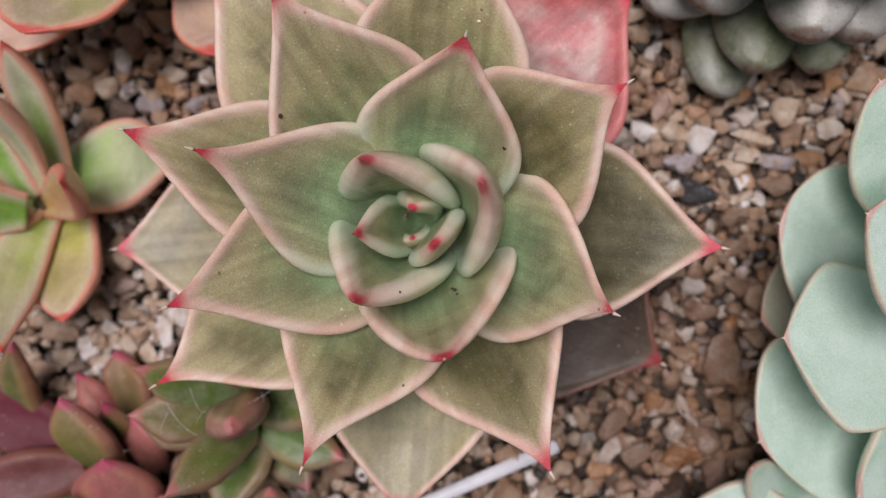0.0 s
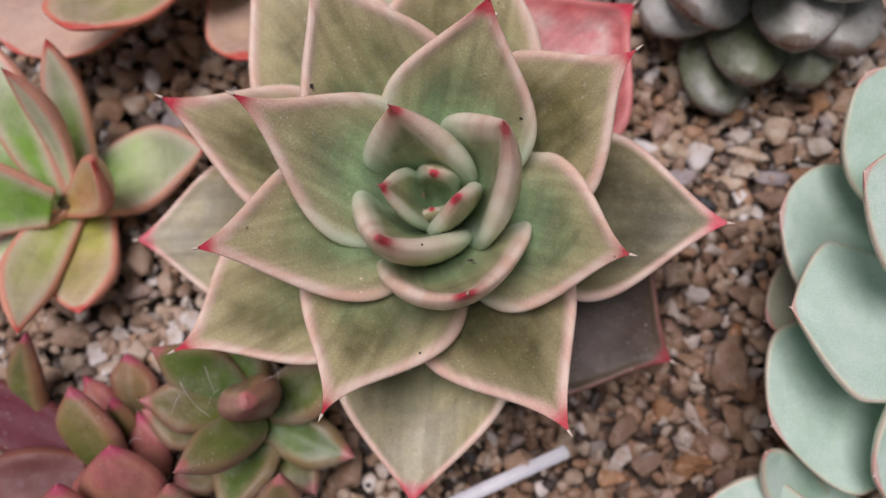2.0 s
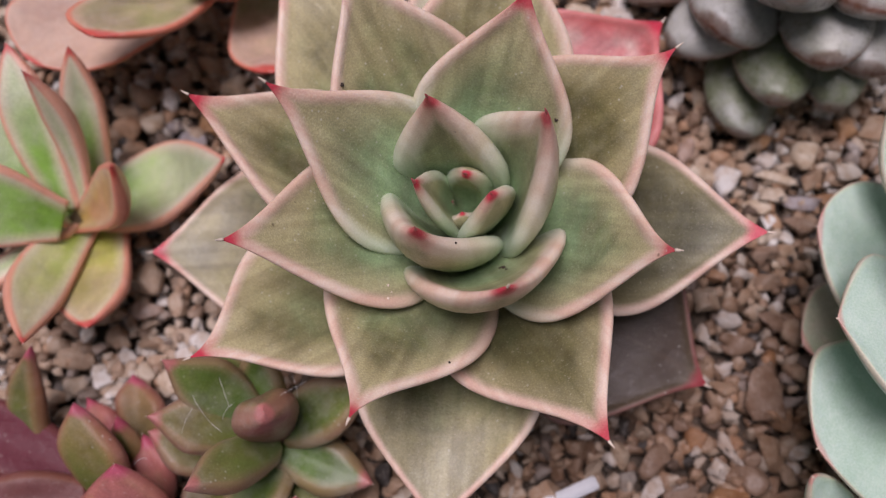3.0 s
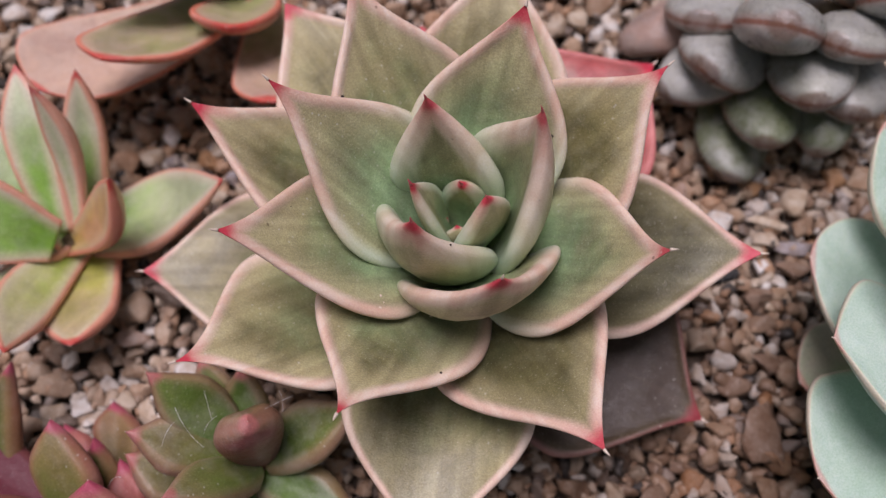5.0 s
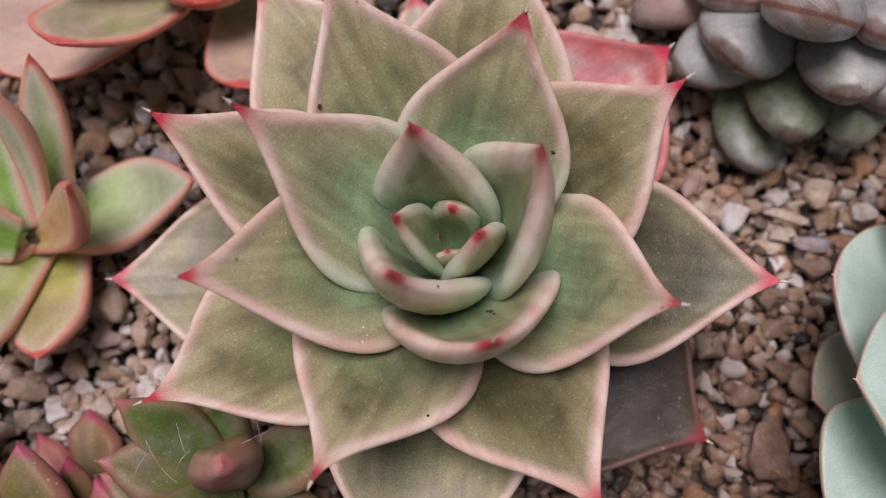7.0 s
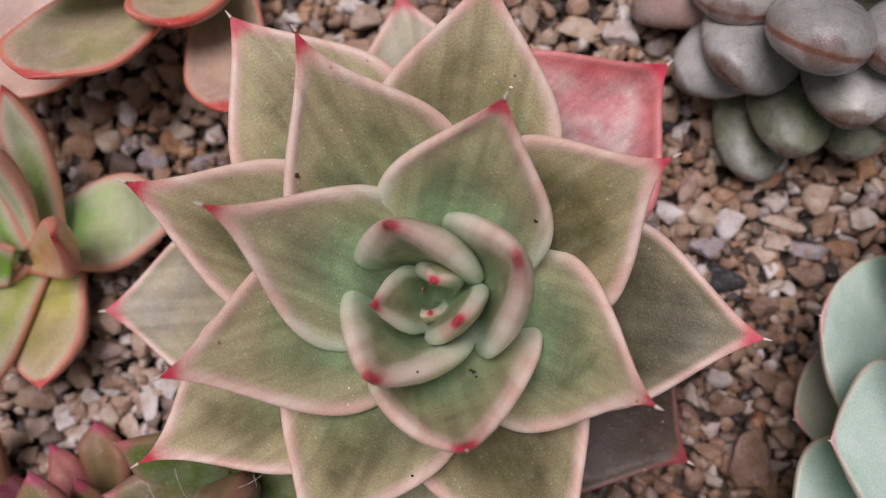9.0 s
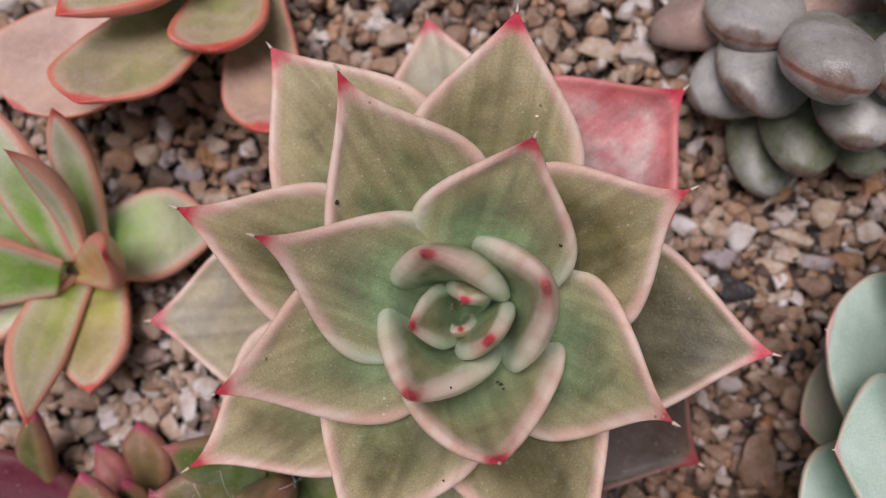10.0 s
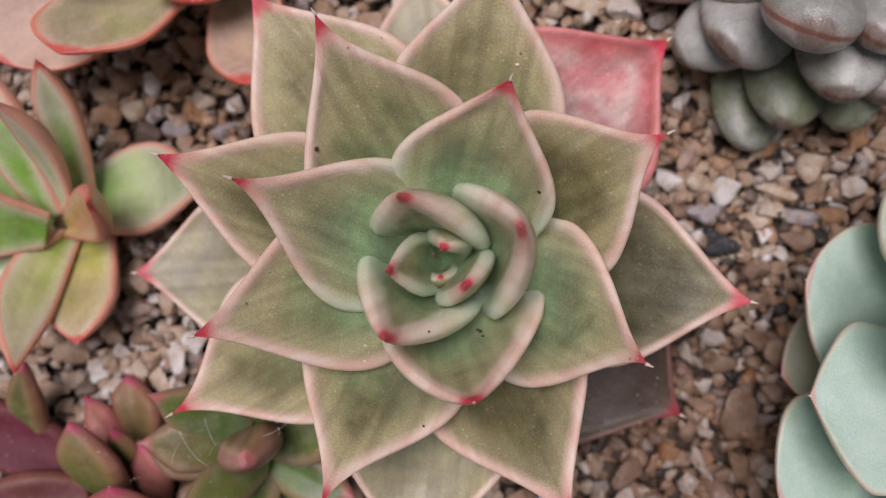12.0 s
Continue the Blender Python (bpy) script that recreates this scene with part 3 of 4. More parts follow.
leaf(striped_succulent, (-76.7, 2.4, 10.0), (-58.4, 5.3, 35.2), 5.5, 0.56, 0.41, 0.26, sag=-0.114, bow=-0.031, curl=0.22, roll=18, thick=(1.6, 2.8), age=0.55, flush=0.65, spine=0.5)
leaf(striped_succulent, (-79.1, 7.3, 3.0), (-41.4, 10.8, 26.1), 9.4, 0.45, 0.55, 0.37, sag=-0.105, bow=0.050, curl=0.21, roll=-5, thick=(1.6, 2.8), age=0.50, spine=0.5)
leaf(striped_succulent, (-71.2, 7.3, 9.2), (-71.9, 30.8, 30.6), 4.0, 0.59, 0.56, 0.12, sag=-0.092, bow=0.014, curl=0.25, roll=13, thick=(1.6, 2.8), age=0.28, spine=0.5)
leaf(striped_succulent, (-72.6, 5.7, 14.0), (-74.8, 21.6, 38.7), 2.7, 0.59, 0.55, 0.13, sag=-0.081, bow=-0.034, curl=0.27, roll=-7, thick=(1.6, 2.8), age=0.28, spine=0.5)
leaf(striped_succulent, (-76.0, 4.3, 13.1), (-83.6, 31.2, 30.9), 5.2, 0.59, 0.55, 0.10, sag=0.024, bow=0.012, curl=0.32, roll=-4, thick=(1.6, 2.8), age=0.28, spine=0.5)
leaf(striped_succulent, (-73.9, 6.5, 6.8), (-71.8, -24.8, 29.3), 5.7, 0.51, 0.56, 0.27, sag=-0.122, bow=-0.071, curl=0.22, roll=-36, thick=(1.6, 2.8), age=0.28, flush=0.20, spine=0.5)
leaf(striped_succulent, (-71.2, 4.3, 4.7), (-66.5, -20.0, 18.4), 7.3, 0.60, 0.59, 0.07, sag=-0.067, bow=-0.050, curl=0.18, roll=1, thick=(1.6, 2.8), age=0.28, flush=0.35, spine=0.5)
leaf(striped_succulent, (-75.5, 1.5, 15.5), (-98.6, 1.6, 31.1), 9.2, 0.57, 0.50, 0.20, sag=0.005, bow=-0.022, curl=0.32, roll=-41, thick=(1.6, 2.8), age=0.28, spine=0.5)
leaf(striped_succulent, (-73.6, 4.3, 11.4), (-97.6, -16.6, 13.6), 3.0, 0.58, 0.55, 0.20, sag=-0.019, bow=0.006, curl=0.30, roll=3, thick=(1.6, 2.8), age=0.28, spine=0.5)
leaf(striped_succulent, (-74.0, 5.0, 12.0), (-100.0, 20.0, 26.0), 9.0, 0.58, 0.55, 0.20, sag=0.000, bow=0.000, curl=0.30, roll=0, thick=(1.6, 2.8), age=0.28, spine=0.5)

orange_succulent = plant("orange_succulent", (0, 0, 0), ORANGE, "succulent with peach and olive leaves edged in red")
stem(orange_succulent, (-48, 66, -4), (-48, 66, 16), 5, 4)
cup(orange_succulent, (-52, 64, 10), (-76.5, 41.6, 15), (-84.4, 32.6, 21), (-89.5, 48, 20), (-67.8, 35.4, 17.2), thick=(0.8, 1.8), breadth=0.5, ogee=-0.35, age=1.0, spine=0.4, rim=3.0, widest=0.66, reach=0.5)
cup(orange_succulent, (-50.5, 62, 16), (-59.6, 41.4, 26.2), (-65.8, 31.1, 33.9), (-72.0, 40.2, 30), (-50.8, 37.6, 28.8), thick=(0.7, 2.4), breadth=0.6, ogee=-0.1, age=0.35, spine=0.4, rim=1.1, widest=0.62)
cup(orange_succulent, (-46, 66, 13), (-44.2, 49.6, 23), (-43.4, 42.8, 29.4), (-52.2, 46, 30.4), (-36.4, 51, 26), thick=(0.7, 2.6), breadth=0.6, ogee=-0.1, age=0.35, spine=0.4, rim=1.1, widest=0.62)
cup(orange_succulent, (-43, 64, 11), (-38.4, 41.6, 15.6), (-36, 29.6, 23.4), (-46.2, 38.6, 17.6), (-30, 38, 19), thick=(0.8, 2.0), breadth=0.6, ogee=-0.5, age=0.75, spine=0.4, rim=2.0, widest=0.62)
leaf(orange_succulent, (-46.6, 67.7, 15.2), (-68.1, 44.5, 39.0), 8.4, 0.60, 0.55, 0.10, sag=0.035, bow=-0.016, curl=0.34, roll=7, thick=(1.2, 3.0), age=0.20, spine=0.4)

plump_succulent = plant("plump_succulent", (0, 0, 0), PLUMP, "grey-green succulent with plump blunt leaves and brown keels")
stem(plump_succulent, (80, 58, -4), (79, 57, 20), 5, 4)
leaf(plump_succulent, (66.0, 57.0, 16.0), (58.5, 36.8, 42.0), 8.4, 0.64, 0.36, -0.85, sag=0.000, bow=0.000, curl=-0.20, roll=5, thick=(5.6, 5.2), age=0.75, fat=True)
leaf(plump_succulent, (71.5, 61.9, 14.5), (48.7, 38.8, 24.9), 9.7, 0.68, 0.36, -0.89, sag=-0.026, bow=-0.040, curl=-0.53, roll=2, thick=(4.2, 4.0), age=0.75, fat=True)
leaf(plump_succulent, (75.2, 59.0, 15.8), (68.6, 30.8, 26.4), 8.5, 0.62, 0.36, -0.85, sag=0.027, bow=-0.008, curl=-0.29, roll=12, thick=(4.2, 4.0), age=0.45, fat=True)
leaf(plump_succulent, (68.9, 59.2, 14.2), (62.5, 27.3, 16.5), 8.3, 0.63, 0.36, -0.84, sag=-0.043, bow=-0.029, curl=-0.43, roll=1, thick=(4.2, 4.0), age=0.00, fat=True)
leaf(plump_succulent, (69.7, 60.3, 13.8), (58.0, 24.7, 6.8), 8.8, 0.65, 0.36, -0.96, sag=-0.102, bow=-0.024, curl=-0.63, roll=-13, thick=(4.2, 4.0), age=0.05, fat=True)
leaf(plump_succulent, (78.5, 59.6, 16.2), (42.7, 40.9, 14.2), 8.6, 0.64, 0.36, -0.90, sag=0.030, bow=-0.008, curl=-0.21, roll=6, thick=(4.2, 4.0), age=0.75, fat=True)
leaf(plump_succulent, (82.7, 57.0, 15.9), (78.4, 31.9, 20.7), 8.8, 0.63, 0.36, -0.82, sag=-0.005, bow=0.003, curl=-0.29, roll=0, thick=(4.2, 4.0), age=0.75, fat=True)
leaf(plump_succulent, (78.7, 57.9, 16.4), (74.7, 28.1, 11.9), 6.8, 0.63, 0.36, -0.87, sag=0.017, bow=0.006, curl=-0.33, roll=1, thick=(4.2, 4.0), age=0.00, fat=True)
leaf(plump_succulent, (58.0, 68.0, 12.0), (48.4, 48.4, 27.2), 9.0, 0.64, 0.36, -0.85, sag=0.020, bow=0.000, curl=-0.20, roll=14, thick=(4.2, 4.0), age=0.75, fat=True)
leaf(plump_succulent, (79.5, 61.3, 16.8), (34.9, 55.1, 10.6), 7.2, 0.62, 0.36, -0.82, sag=0.072, bow=-0.016, curl=-0.17, roll=6, thick=(4.2, 4.0), age=0.70, flush=0.60, fat=True)
leaf(plump_succulent, (90.0, 56.0, 20.0), (70.0, 38.9, 34.0), 8.0, 0.62, 0.36, -0.80, sag=0.000, bow=0.000, curl=-0.20, roll=20, thick=(4.2, 4.0), age=0.75, fat=True)
leaf(plump_succulent, (82.0, 62.0, 20.0), (66.0, 60.0, 42.0), 8.0, 0.62, 0.36, -0.80, sag=0.000, bow=0.000, curl=-0.20, roll=0, thick=(4.2, 4.0), age=0.75, fat=True)
leaf(plump_succulent, (86.0, 60.0, 20.0), (84.0, 42.0, 44.0), 8.0, 0.62, 0.36, -0.80, sag=0.000, bow=0.000, curl=-0.20, roll=0, thick=(4.2, 4.0), age=0.75, fat=True)
leaf(plump_succulent, (78.0, 66.0, 14.0), (58.0, 68.0, 26.0), 8.0, 0.62, 0.36, -0.80, sag=0.000, bow=0.000, curl=-0.20, roll=0, thick=(4.2, 4.0), age=0.75, fat=True)

glaucous_succulent = plant("glaucous_succulent", (0, 0, 0), GLAUCOUS, "pale mint-green powdery rosette with broad smooth leaves")
stem(glaucous_succulent, (98, -14, -4), (98, -14, 34), 7, 4)
leaf(glaucous_succulent, (97.6, -9.5, 15.1), (63.9, -0.7, 26.9), 15.0, 0.62, 0.50, -0.58, sag=-0.059, bow=0.015, curl=0.12, roll=7, thick=(1.0, 2.6), age=0.50, spine=0.8)
leaf(glaucous_succulent, (95.0, -19.7, 24.2), (60.8, -19.0, 38.4), 13.7, 0.71, 0.50, 0.14, sag=-0.022, bow=0.046, curl=0.26, roll=11, thick=(1.0, 2.6), age=0.95, spine=0.8)
leaf(glaucous_succulent, (99.0, -19.6, 14.9), (61.2, -38.1, 25.6), 16.1, 0.74, 0.50, -0.33, sag=-0.058, bow=0.058, curl=0.16, roll=-5, thick=(1.0, 2.6), age=0.50, spine=0.8)
leaf(glaucous_succulent, (93.3, -10.9, 6.7), (66.4, -18.5, 9.7), 10.9, 0.63, 0.50, -0.31, sag=-0.036, bow=0.000, curl=0.24, roll=13, thick=(1.0, 2.6), age=0.20, flush=0.55, spine=0.8)
leaf(glaucous_succulent, (97.6, -2.1, 22.6), (75.9, 21.5, 36.9), 12.7, 0.56, 0.50, -0.48, sag=-0.014, bow=0.002, curl=0.25, roll=-10, thick=(1.0, 2.6), age=0.50, spine=0.8)
leaf(glaucous_succulent, (98.8, -8.9, 35.5), (67.2, -0.2, 52.7), 12.9, 0.61, 0.50, -0.13, sag=0.008, bow=0.015, curl=0.32, roll=-14, thick=(1.0, 2.6), age=0.90, spine=0.8)
leaf(glaucous_succulent, (99.0, -34.0, 17.6), (75.6, -45.6, 30.5), 12.0, 0.62, 0.50, -0.58, sag=-0.002, bow=0.012, curl=0.17, roll=-22, thick=(1.0, 2.6), age=0.50, spine=0.8)
leaf(glaucous_succulent, (85.1, -62.3, 2.6), (59.8, -42.6, 26.0), 5.4, 0.59, 0.50, -0.35, sag=-0.093, bow=0.012, curl=0.20, roll=2, thick=(1.0, 2.6), age=0.50, spine=0.8)
leaf(glaucous_succulent, (82.2, -68.1, 6.3), (51.1, -52.9, 16.0), 11.6, 0.76, 0.50, -0.38, sag=0.022, bow=0.014, curl=0.33, roll=-8, thick=(1.0, 2.6), age=0.50, spine=0.8)
leaf(glaucous_succulent, (87.7, -61.6, 5.3), (67.7, -57.8, 13.4), 11.3, 0.63, 0.50, -0.36, sag=-0.021, bow=-0.007, curl=0.23, roll=14, thick=(1.0, 2.6), age=0.50, spine=0.8)

olive_succulent = plant("olive_succulent", (0, 0, 0), OLIVE, "small olive green succulent with cobweb threads between its leaves")
stem(olive_succulent, (-33, -38, -4), (-33, -38, 11), 3.5, 2)
cup(olive_succulent, (-31, -36.5, 12), (-30.2, -35.0, 26), (-27.9, -35.4, 36.0), (-35.0, -35.4, 28), (-26.4, -31.2, 26), thick=(2.9, 4.2), breadth=0.6, ogee=0.15, age=0.75, spine=0.3, rim=1.6, flush=0.35)
cup(olive_succulent, (-35, -35.5, 13), (-41.2, -30.8, 20), (-47.6, -26.9, 29.4), (-38.0, -26.4, 22), (-44.2, -34.4, 22), thick=(2.0, 2.5), breadth=0.65, ogee=0.35, age=0.25, spine=0.3, rim=1.3)
cup(olive_succulent, (-36, -38, 13), (-43, -37, 19), (-50.5, -36.0, 25.6), (-43.4, -32.4, 21), (-43.0, -41.6, 21.5), thick=(2.1, 2.8), breadth=0.65, ogee=0.35, age=0.55, spine=0.3, rim=0.9, flush=0.12)
cup(olive_succulent, (-31, -40, 14), (-34.6, -43.2, 23), (-39.2, -47.4, 36), (-38.4, -40.2, 24.5), (-32.2, -46.6, 26), thick=(2.5, 3.0), breadth=0.7, ogee=0.2, age=0.6, spine=0.3, rim=1.3)
cup(olive_succulent, (-30, -40.4, 11), (-21.8, -43, 11.5), (-12.8, -46, 13.4), (-21, -38.6, 14), (-23, -47.6, 14), thick=(2.3, 3.0), breadth=0.65, ogee=0.2, age=0.05, spine=0.3, rim=1.6)
cup(olive_succulent, (-30, -37, 12), (-22, -34, 17.5), (-12.8, -29.6, 25), (-25, -29.4, 20), (-20.4, -38.4, 21), thick=(2.0, 2.8), breadth=0.65, ogee=0.2, age=0.35, spine=0.3, rim=1.3)
cup(olive_succulent, (-33, -35, 11), (-34, -29.5, 14), (-34.4, -22.6, 21), (-38, -29, 16.5), (-30.2, -29, 16.5), thick=(2.1, 2.5), breadth=0.65, ogee=0.25, age=0.05, spine=0.3, rim=1.6)
cup(olive_succulent, (-35, -34.5, 10), (-39.6, -27.6, 13), (-42.6, -20.8, 19), (-42.6, -29.6, 15), (-36.2, -26, 15), thick=(1.8, 2.2), breadth=0.65, ogee=0.25, age=0.3, spine=0.3, rim=1.3)
cup(olive_succulent, (-32, -41, 9), (-33.5, -48.6, 11.5), (-35.2, -57.4, 19), (-39, -48.8, 14.5), (-28.2, -47.4, 14), thick=(2.1, 2.8), breadth=0.65, ogee=0.3, age=0.15, spine=0.3, rim=0.9)
cup(olive_succulent, (-30, -42, 6), (-25.4, -47.4, 6.6), (-20.4, -53.4, 11), (-21.6, -44.6, 8.5), (-28.6, -50.2, 8.5), thick=(1.8, 2.4), breadth=0.65, ogee=0.25, age=0.6, spine=0.3)
cup(olive_succulent, (-40, -41.5, 8), (-48, -41, 9.8), (-54.2, -38.0, 14.6), (-47.4, -36.8, 12), (-48.4, -45, 12), thick=(1.8, 2.4), breadth=0.65, ogee=0.25, age=0.6, spine=0.3, flush=0.15)
cup(olive_succulent, (-28.4, -62, 9), (-26.2, -55.4, 17), (-23.9, -48.2, 26.2), (-30.4, -55.4, 18), (-21.2, -55, 18), thick=(2.0, 2.5), breadth=0.6, ogee=0.2, age=0.7, spine=0.3, flush=0.3)
cup(olive_succulent, (-46.6, -62, 8), (-45.4, -56.6, 16), (-44.0, -50.6, 25), (-49.6, -56.8, 17), (-40.8, -56.6, 17), thick=(2.0, 2.5), breadth=0.6, ogee=0.2, age=0.7, spine=0.3, flush=0.4)
cup(olive_succulent, (-41, -47, 6), (-43.5, -49.5, 8), (-48, -52.6, 13), (-47, -47, 10), (-41, -53.6, 10), thick=(1.8, 2.2), breadth=0.6, ogee=0.25, age=0.6, spine=0.3, flush=0.2)

pink_succulent = plant("pink_succulent", (0, 0, 0), PINK, "small succulent with olive leaves flushed pink and magenta")
stem(pink_succulent, (-63, -51, -4), (-63, -51, 9), 4, 3)
cup(pink_succulent, (-62, -51, 6), (-62.6, -42.6, 15.4), (-65.6, -33.8, 21.2), (-68.4, -42.2, 18), (-57.2, -43.6, 18), thick=(2.6, 2.8), breadth=0.55, ogee=0.2, age=0.6, spine=0.3)
cup(pink_succulent, (-62, -43, 2), (-66.6, -37.6, 3.6), (-71.2, -31.4, 4.4), (-69.2, -38.6, 5.4), (-64.8, -35.2, 5.4), thick=(1.7, 2.2), breadth=0.6, ogee=0.25, age=0.5, spine=0.3, flush=1.0)
cup(pink_succulent, (-59.5, -48, 4), (-59.6, -42.2, 8.4), (-59.9, -35.6, 15.8), (-62.8, -41.2, 10.6), (-56.6, -42.4, 10.6), thick=(2.1, 2.5), breadth=0.6, ogee=0.25, age=0.1, spine=0.3)
cup(pink_succulent, (-59.5, -41, 2), (-60.2, -33.6, 3), (-62.8, -26.6, 4), (-64.6, -32.6, 5.6), (-55.8, -33.4, 5.6), thick=(2.1, 2.5), breadth=0.6, ogee=0.2, age=0.8, spine=0.3, flush=0.2)
cup(pink_succulent, (-53.5, -51, 5), (-54.2, -45, 8.2), (-56.4, -38.4, 11.2), (-57.4, -45.4, 10.6), (-51.2, -44.4, 10.6), thick=(2.0, 2.5), breadth=0.6, ogee=0.25, age=0.5, spine=0.3, flush=0.9)
cup(pink_succulent, (-54.6, -64, 6), (-54.8, -53.4, 16.4), (-54.9, -44.0, 25.8), (-62.6, -53.4, 19), (-46.8, -51.6, 19), thick=(2.6, 3.2), breadth=0.55, ogee=0.15, age=0.5, spine=0.3, flush=0.8)
cup(pink_succulent, (-65, -60, 7), (-63.2, -53, 13), (-57.8, -46.2, 20), (-66, -53.4, 15), (-60.6, -52.4, 15), thick=(1.8, 2.4), breadth=0.6, ogee=0.2, age=0.5, spine=0.3, flush=1.0)
cup(pink_succulent, (-77, -45, 3), (-79.6, -34, 10), (-75.9, -23.6, 19.4), (-83.2, -33.2, 11.6), (-76.4, -35.4, 11.6), thick=(2.1, 2.5), breadth=0.6, ogee=0.2, age=0.35, spine=0.3)
cup(pink_succulent, (-68, -47.5, 5), (-82, -40.4, 8.6), (-98, -36, 16), (-82.4, -33.6, 11), (-81, -47, 11), thick=(2.1, 2.8), breadth=0.6, ogee=0.1, age=1.5, spine=0.3, flush=0.1)
cup(pink_succulent, (-66, -50.4, 9), (-77, -51.2, 11.4), (-92, -54, 16), (-77.4, -46.2, 13.4), (-76, -56.6, 13.4), thick=(2.1, 2.8), breadth=0.6, ogee=0.1, age=1.38, spine=0.3, flush=0.2)
cup(pink_succulent, (-66, -53, 4), (-75, -56, 5), (-88, -62, 8), (-76.6, -51.6, 7), (-73, -61, 7), thick=(2.0, 2.5), breadth=0.6, ogee=0.1, age=0.1, spine=0.3)
cup(pink_succulent, (-65.6, -66, 10), (-64, -58.6, 20), (-62.4, -50.6, 28.6), (-70, -58.6, 21.6), (-58, -58.2, 21.6), thick=(2.3, 3.0), breadth=0.6, ogee=0.15, age=0.5, spine=0.3, flush=0.75)

# ---- cobweb threads between the olive plant's leaves ----
def thread(a, m, b):
    """A fine pale thread in a slack arc."""
    a, m, b = Vector(a), Vector(m), Vector(b)
    bm, loops = bmesh.new(), []
    for i in range(13):
        s = i / 12
        p = (1 - s) ** 2 * a + 2 * s * (1 - s) * m + s * s * b
        loops.append([bm.verts.new((p + 0.03 * Vector((math.cos(k * 2.09), math.sin(k * 2.09), 0.3 * k))) * MM) for k in range(3)])
    for p, q in zip(loops, loops[1:]):
        for k in range(3):
            bm.faces.new((p[k], p[(k + 1) % 3], q[(k + 1) % 3], q[k]))
    ob = part("cobweb_thread", bm, HAIR, olive_succulent)
    return ob


thread((-36.9, -29.9, 31.0), (-35.5, -32.4, 32.5), (-35.2, -34.3, 30.0))
thread((-41.5, -32.6, 30.0), (-38.6, -36.8, 31.5), (-36.2, -38.4, 29.0))
thread((-26.7, -32.3, 31.0), (-24.0, -31.2, 32.5), (-22.7, -29.8, 30.0))
thread((-41.6, -34.7, 29.0), (-42.3, -36.8, 30.5), (-43.2, -38.6, 28.0))
thread((-50.9, -42.9, 22.0), (-51.8, -42.6, 23.5), (-53.4, -44.1, 21.0))
thread((-34.2, -33.8, 31.0), (-35.3, -35.1, 32.5), (-36.1, -36.4, 30.0))
thread((-25.2, -29.0, 30.0), (-23.8, -30.7, 31.5), (-24.3, -32.4, 29.0))


def blemish(x, y, z, size, kind="speck"):
    """A small dark mark or bit of debris, or a pale crumb of dust, on a leaf of the big rosette."""
    bm = bmesh.new()
    bmesh.ops.create_icosphere(bm, subdivisions=2, radius=size)
    for v in bm.verts:
        v.co = Vector((x, y, z)) * MM + Vector((v.co.x * 1.2, v.co.y, v.co.z * 0.6)) * MM * (1 + 0.5 * noise.noise(v.co * 3 + Vector((x, y, z))))
    return part(kind, bm, SPECK if kind == "speck" else SPINE, echeveria, "dark dry speck" if kind == "speck" else "pale crumb of dust")


blemish(17.0, 9.6, 47.4, 0.34)
blemish(-16.6, 14.1, 49.6, 0.34)
# three crumbs of dark debris lodged between the leaves
blemish(8.8, -11.9, 37.9, 0.25)
blemish(9.3, -12.1, 38.9, 0.3)
blemish(9.7, -12.7, 40.2, 0.2)
blemish(1.9, -11.9, 52.0, 0.16)
# a bit of brown debris
blemish(9.0, 4.5, 41.3, 0.2)
blemish(-23.0, -4.7, 47.7, 0.16)
blemish(1.1, -27.4, 39.4, 0.16)
for spot in ((11.5, 1.9, 41.9, 0.22), (12.0, 8.0, 51.1, 0.18), (12.8, 7.3, 52.5, 0.16), (-9.0, -15.4, 39.0, 0.2), (-8.8, -17.7, 40.0, 0.2), (-1.3, -16.6, 33.0, 0.3), (-8.5, -16.5, 38.9, 0.16), (12.8, 30.3, 41.3, 0.26)):
    blemish(*spot, kind="dust_crumb")

# ---- a white plant label lying on the gravel ----
def plant_label():
    ob = tagged(new("plant_label"), label="narrow white plastic plant label lying on the gravel", category="plant label")
    bm = bmesh.new()
    bmesh.ops.create_cube(bm, size=1)
    for v in bm.verts:
        v.co = Vector((v.co.x * 62, v.co.y * 2.6, v.co.z * 1.0)) * MM
    bmesh.ops.bevel(bm, geom=bm.edges[:], offset=0.3 * MM, segments=2, affect="EDGES")
    a, b = Vector((28.3, -44.4, 4.2)), Vector((8, -54, 3.4))
    d = (b - a).normalized()
    blade = part("blade", bm, LABEL, ob)
    ob.matrix_world = Matrix.Translation((a + 31 * d) * MM) @ d.to_track_quat("X", "Z").to_matrix().to_4x4()
    return ob


plant_label()


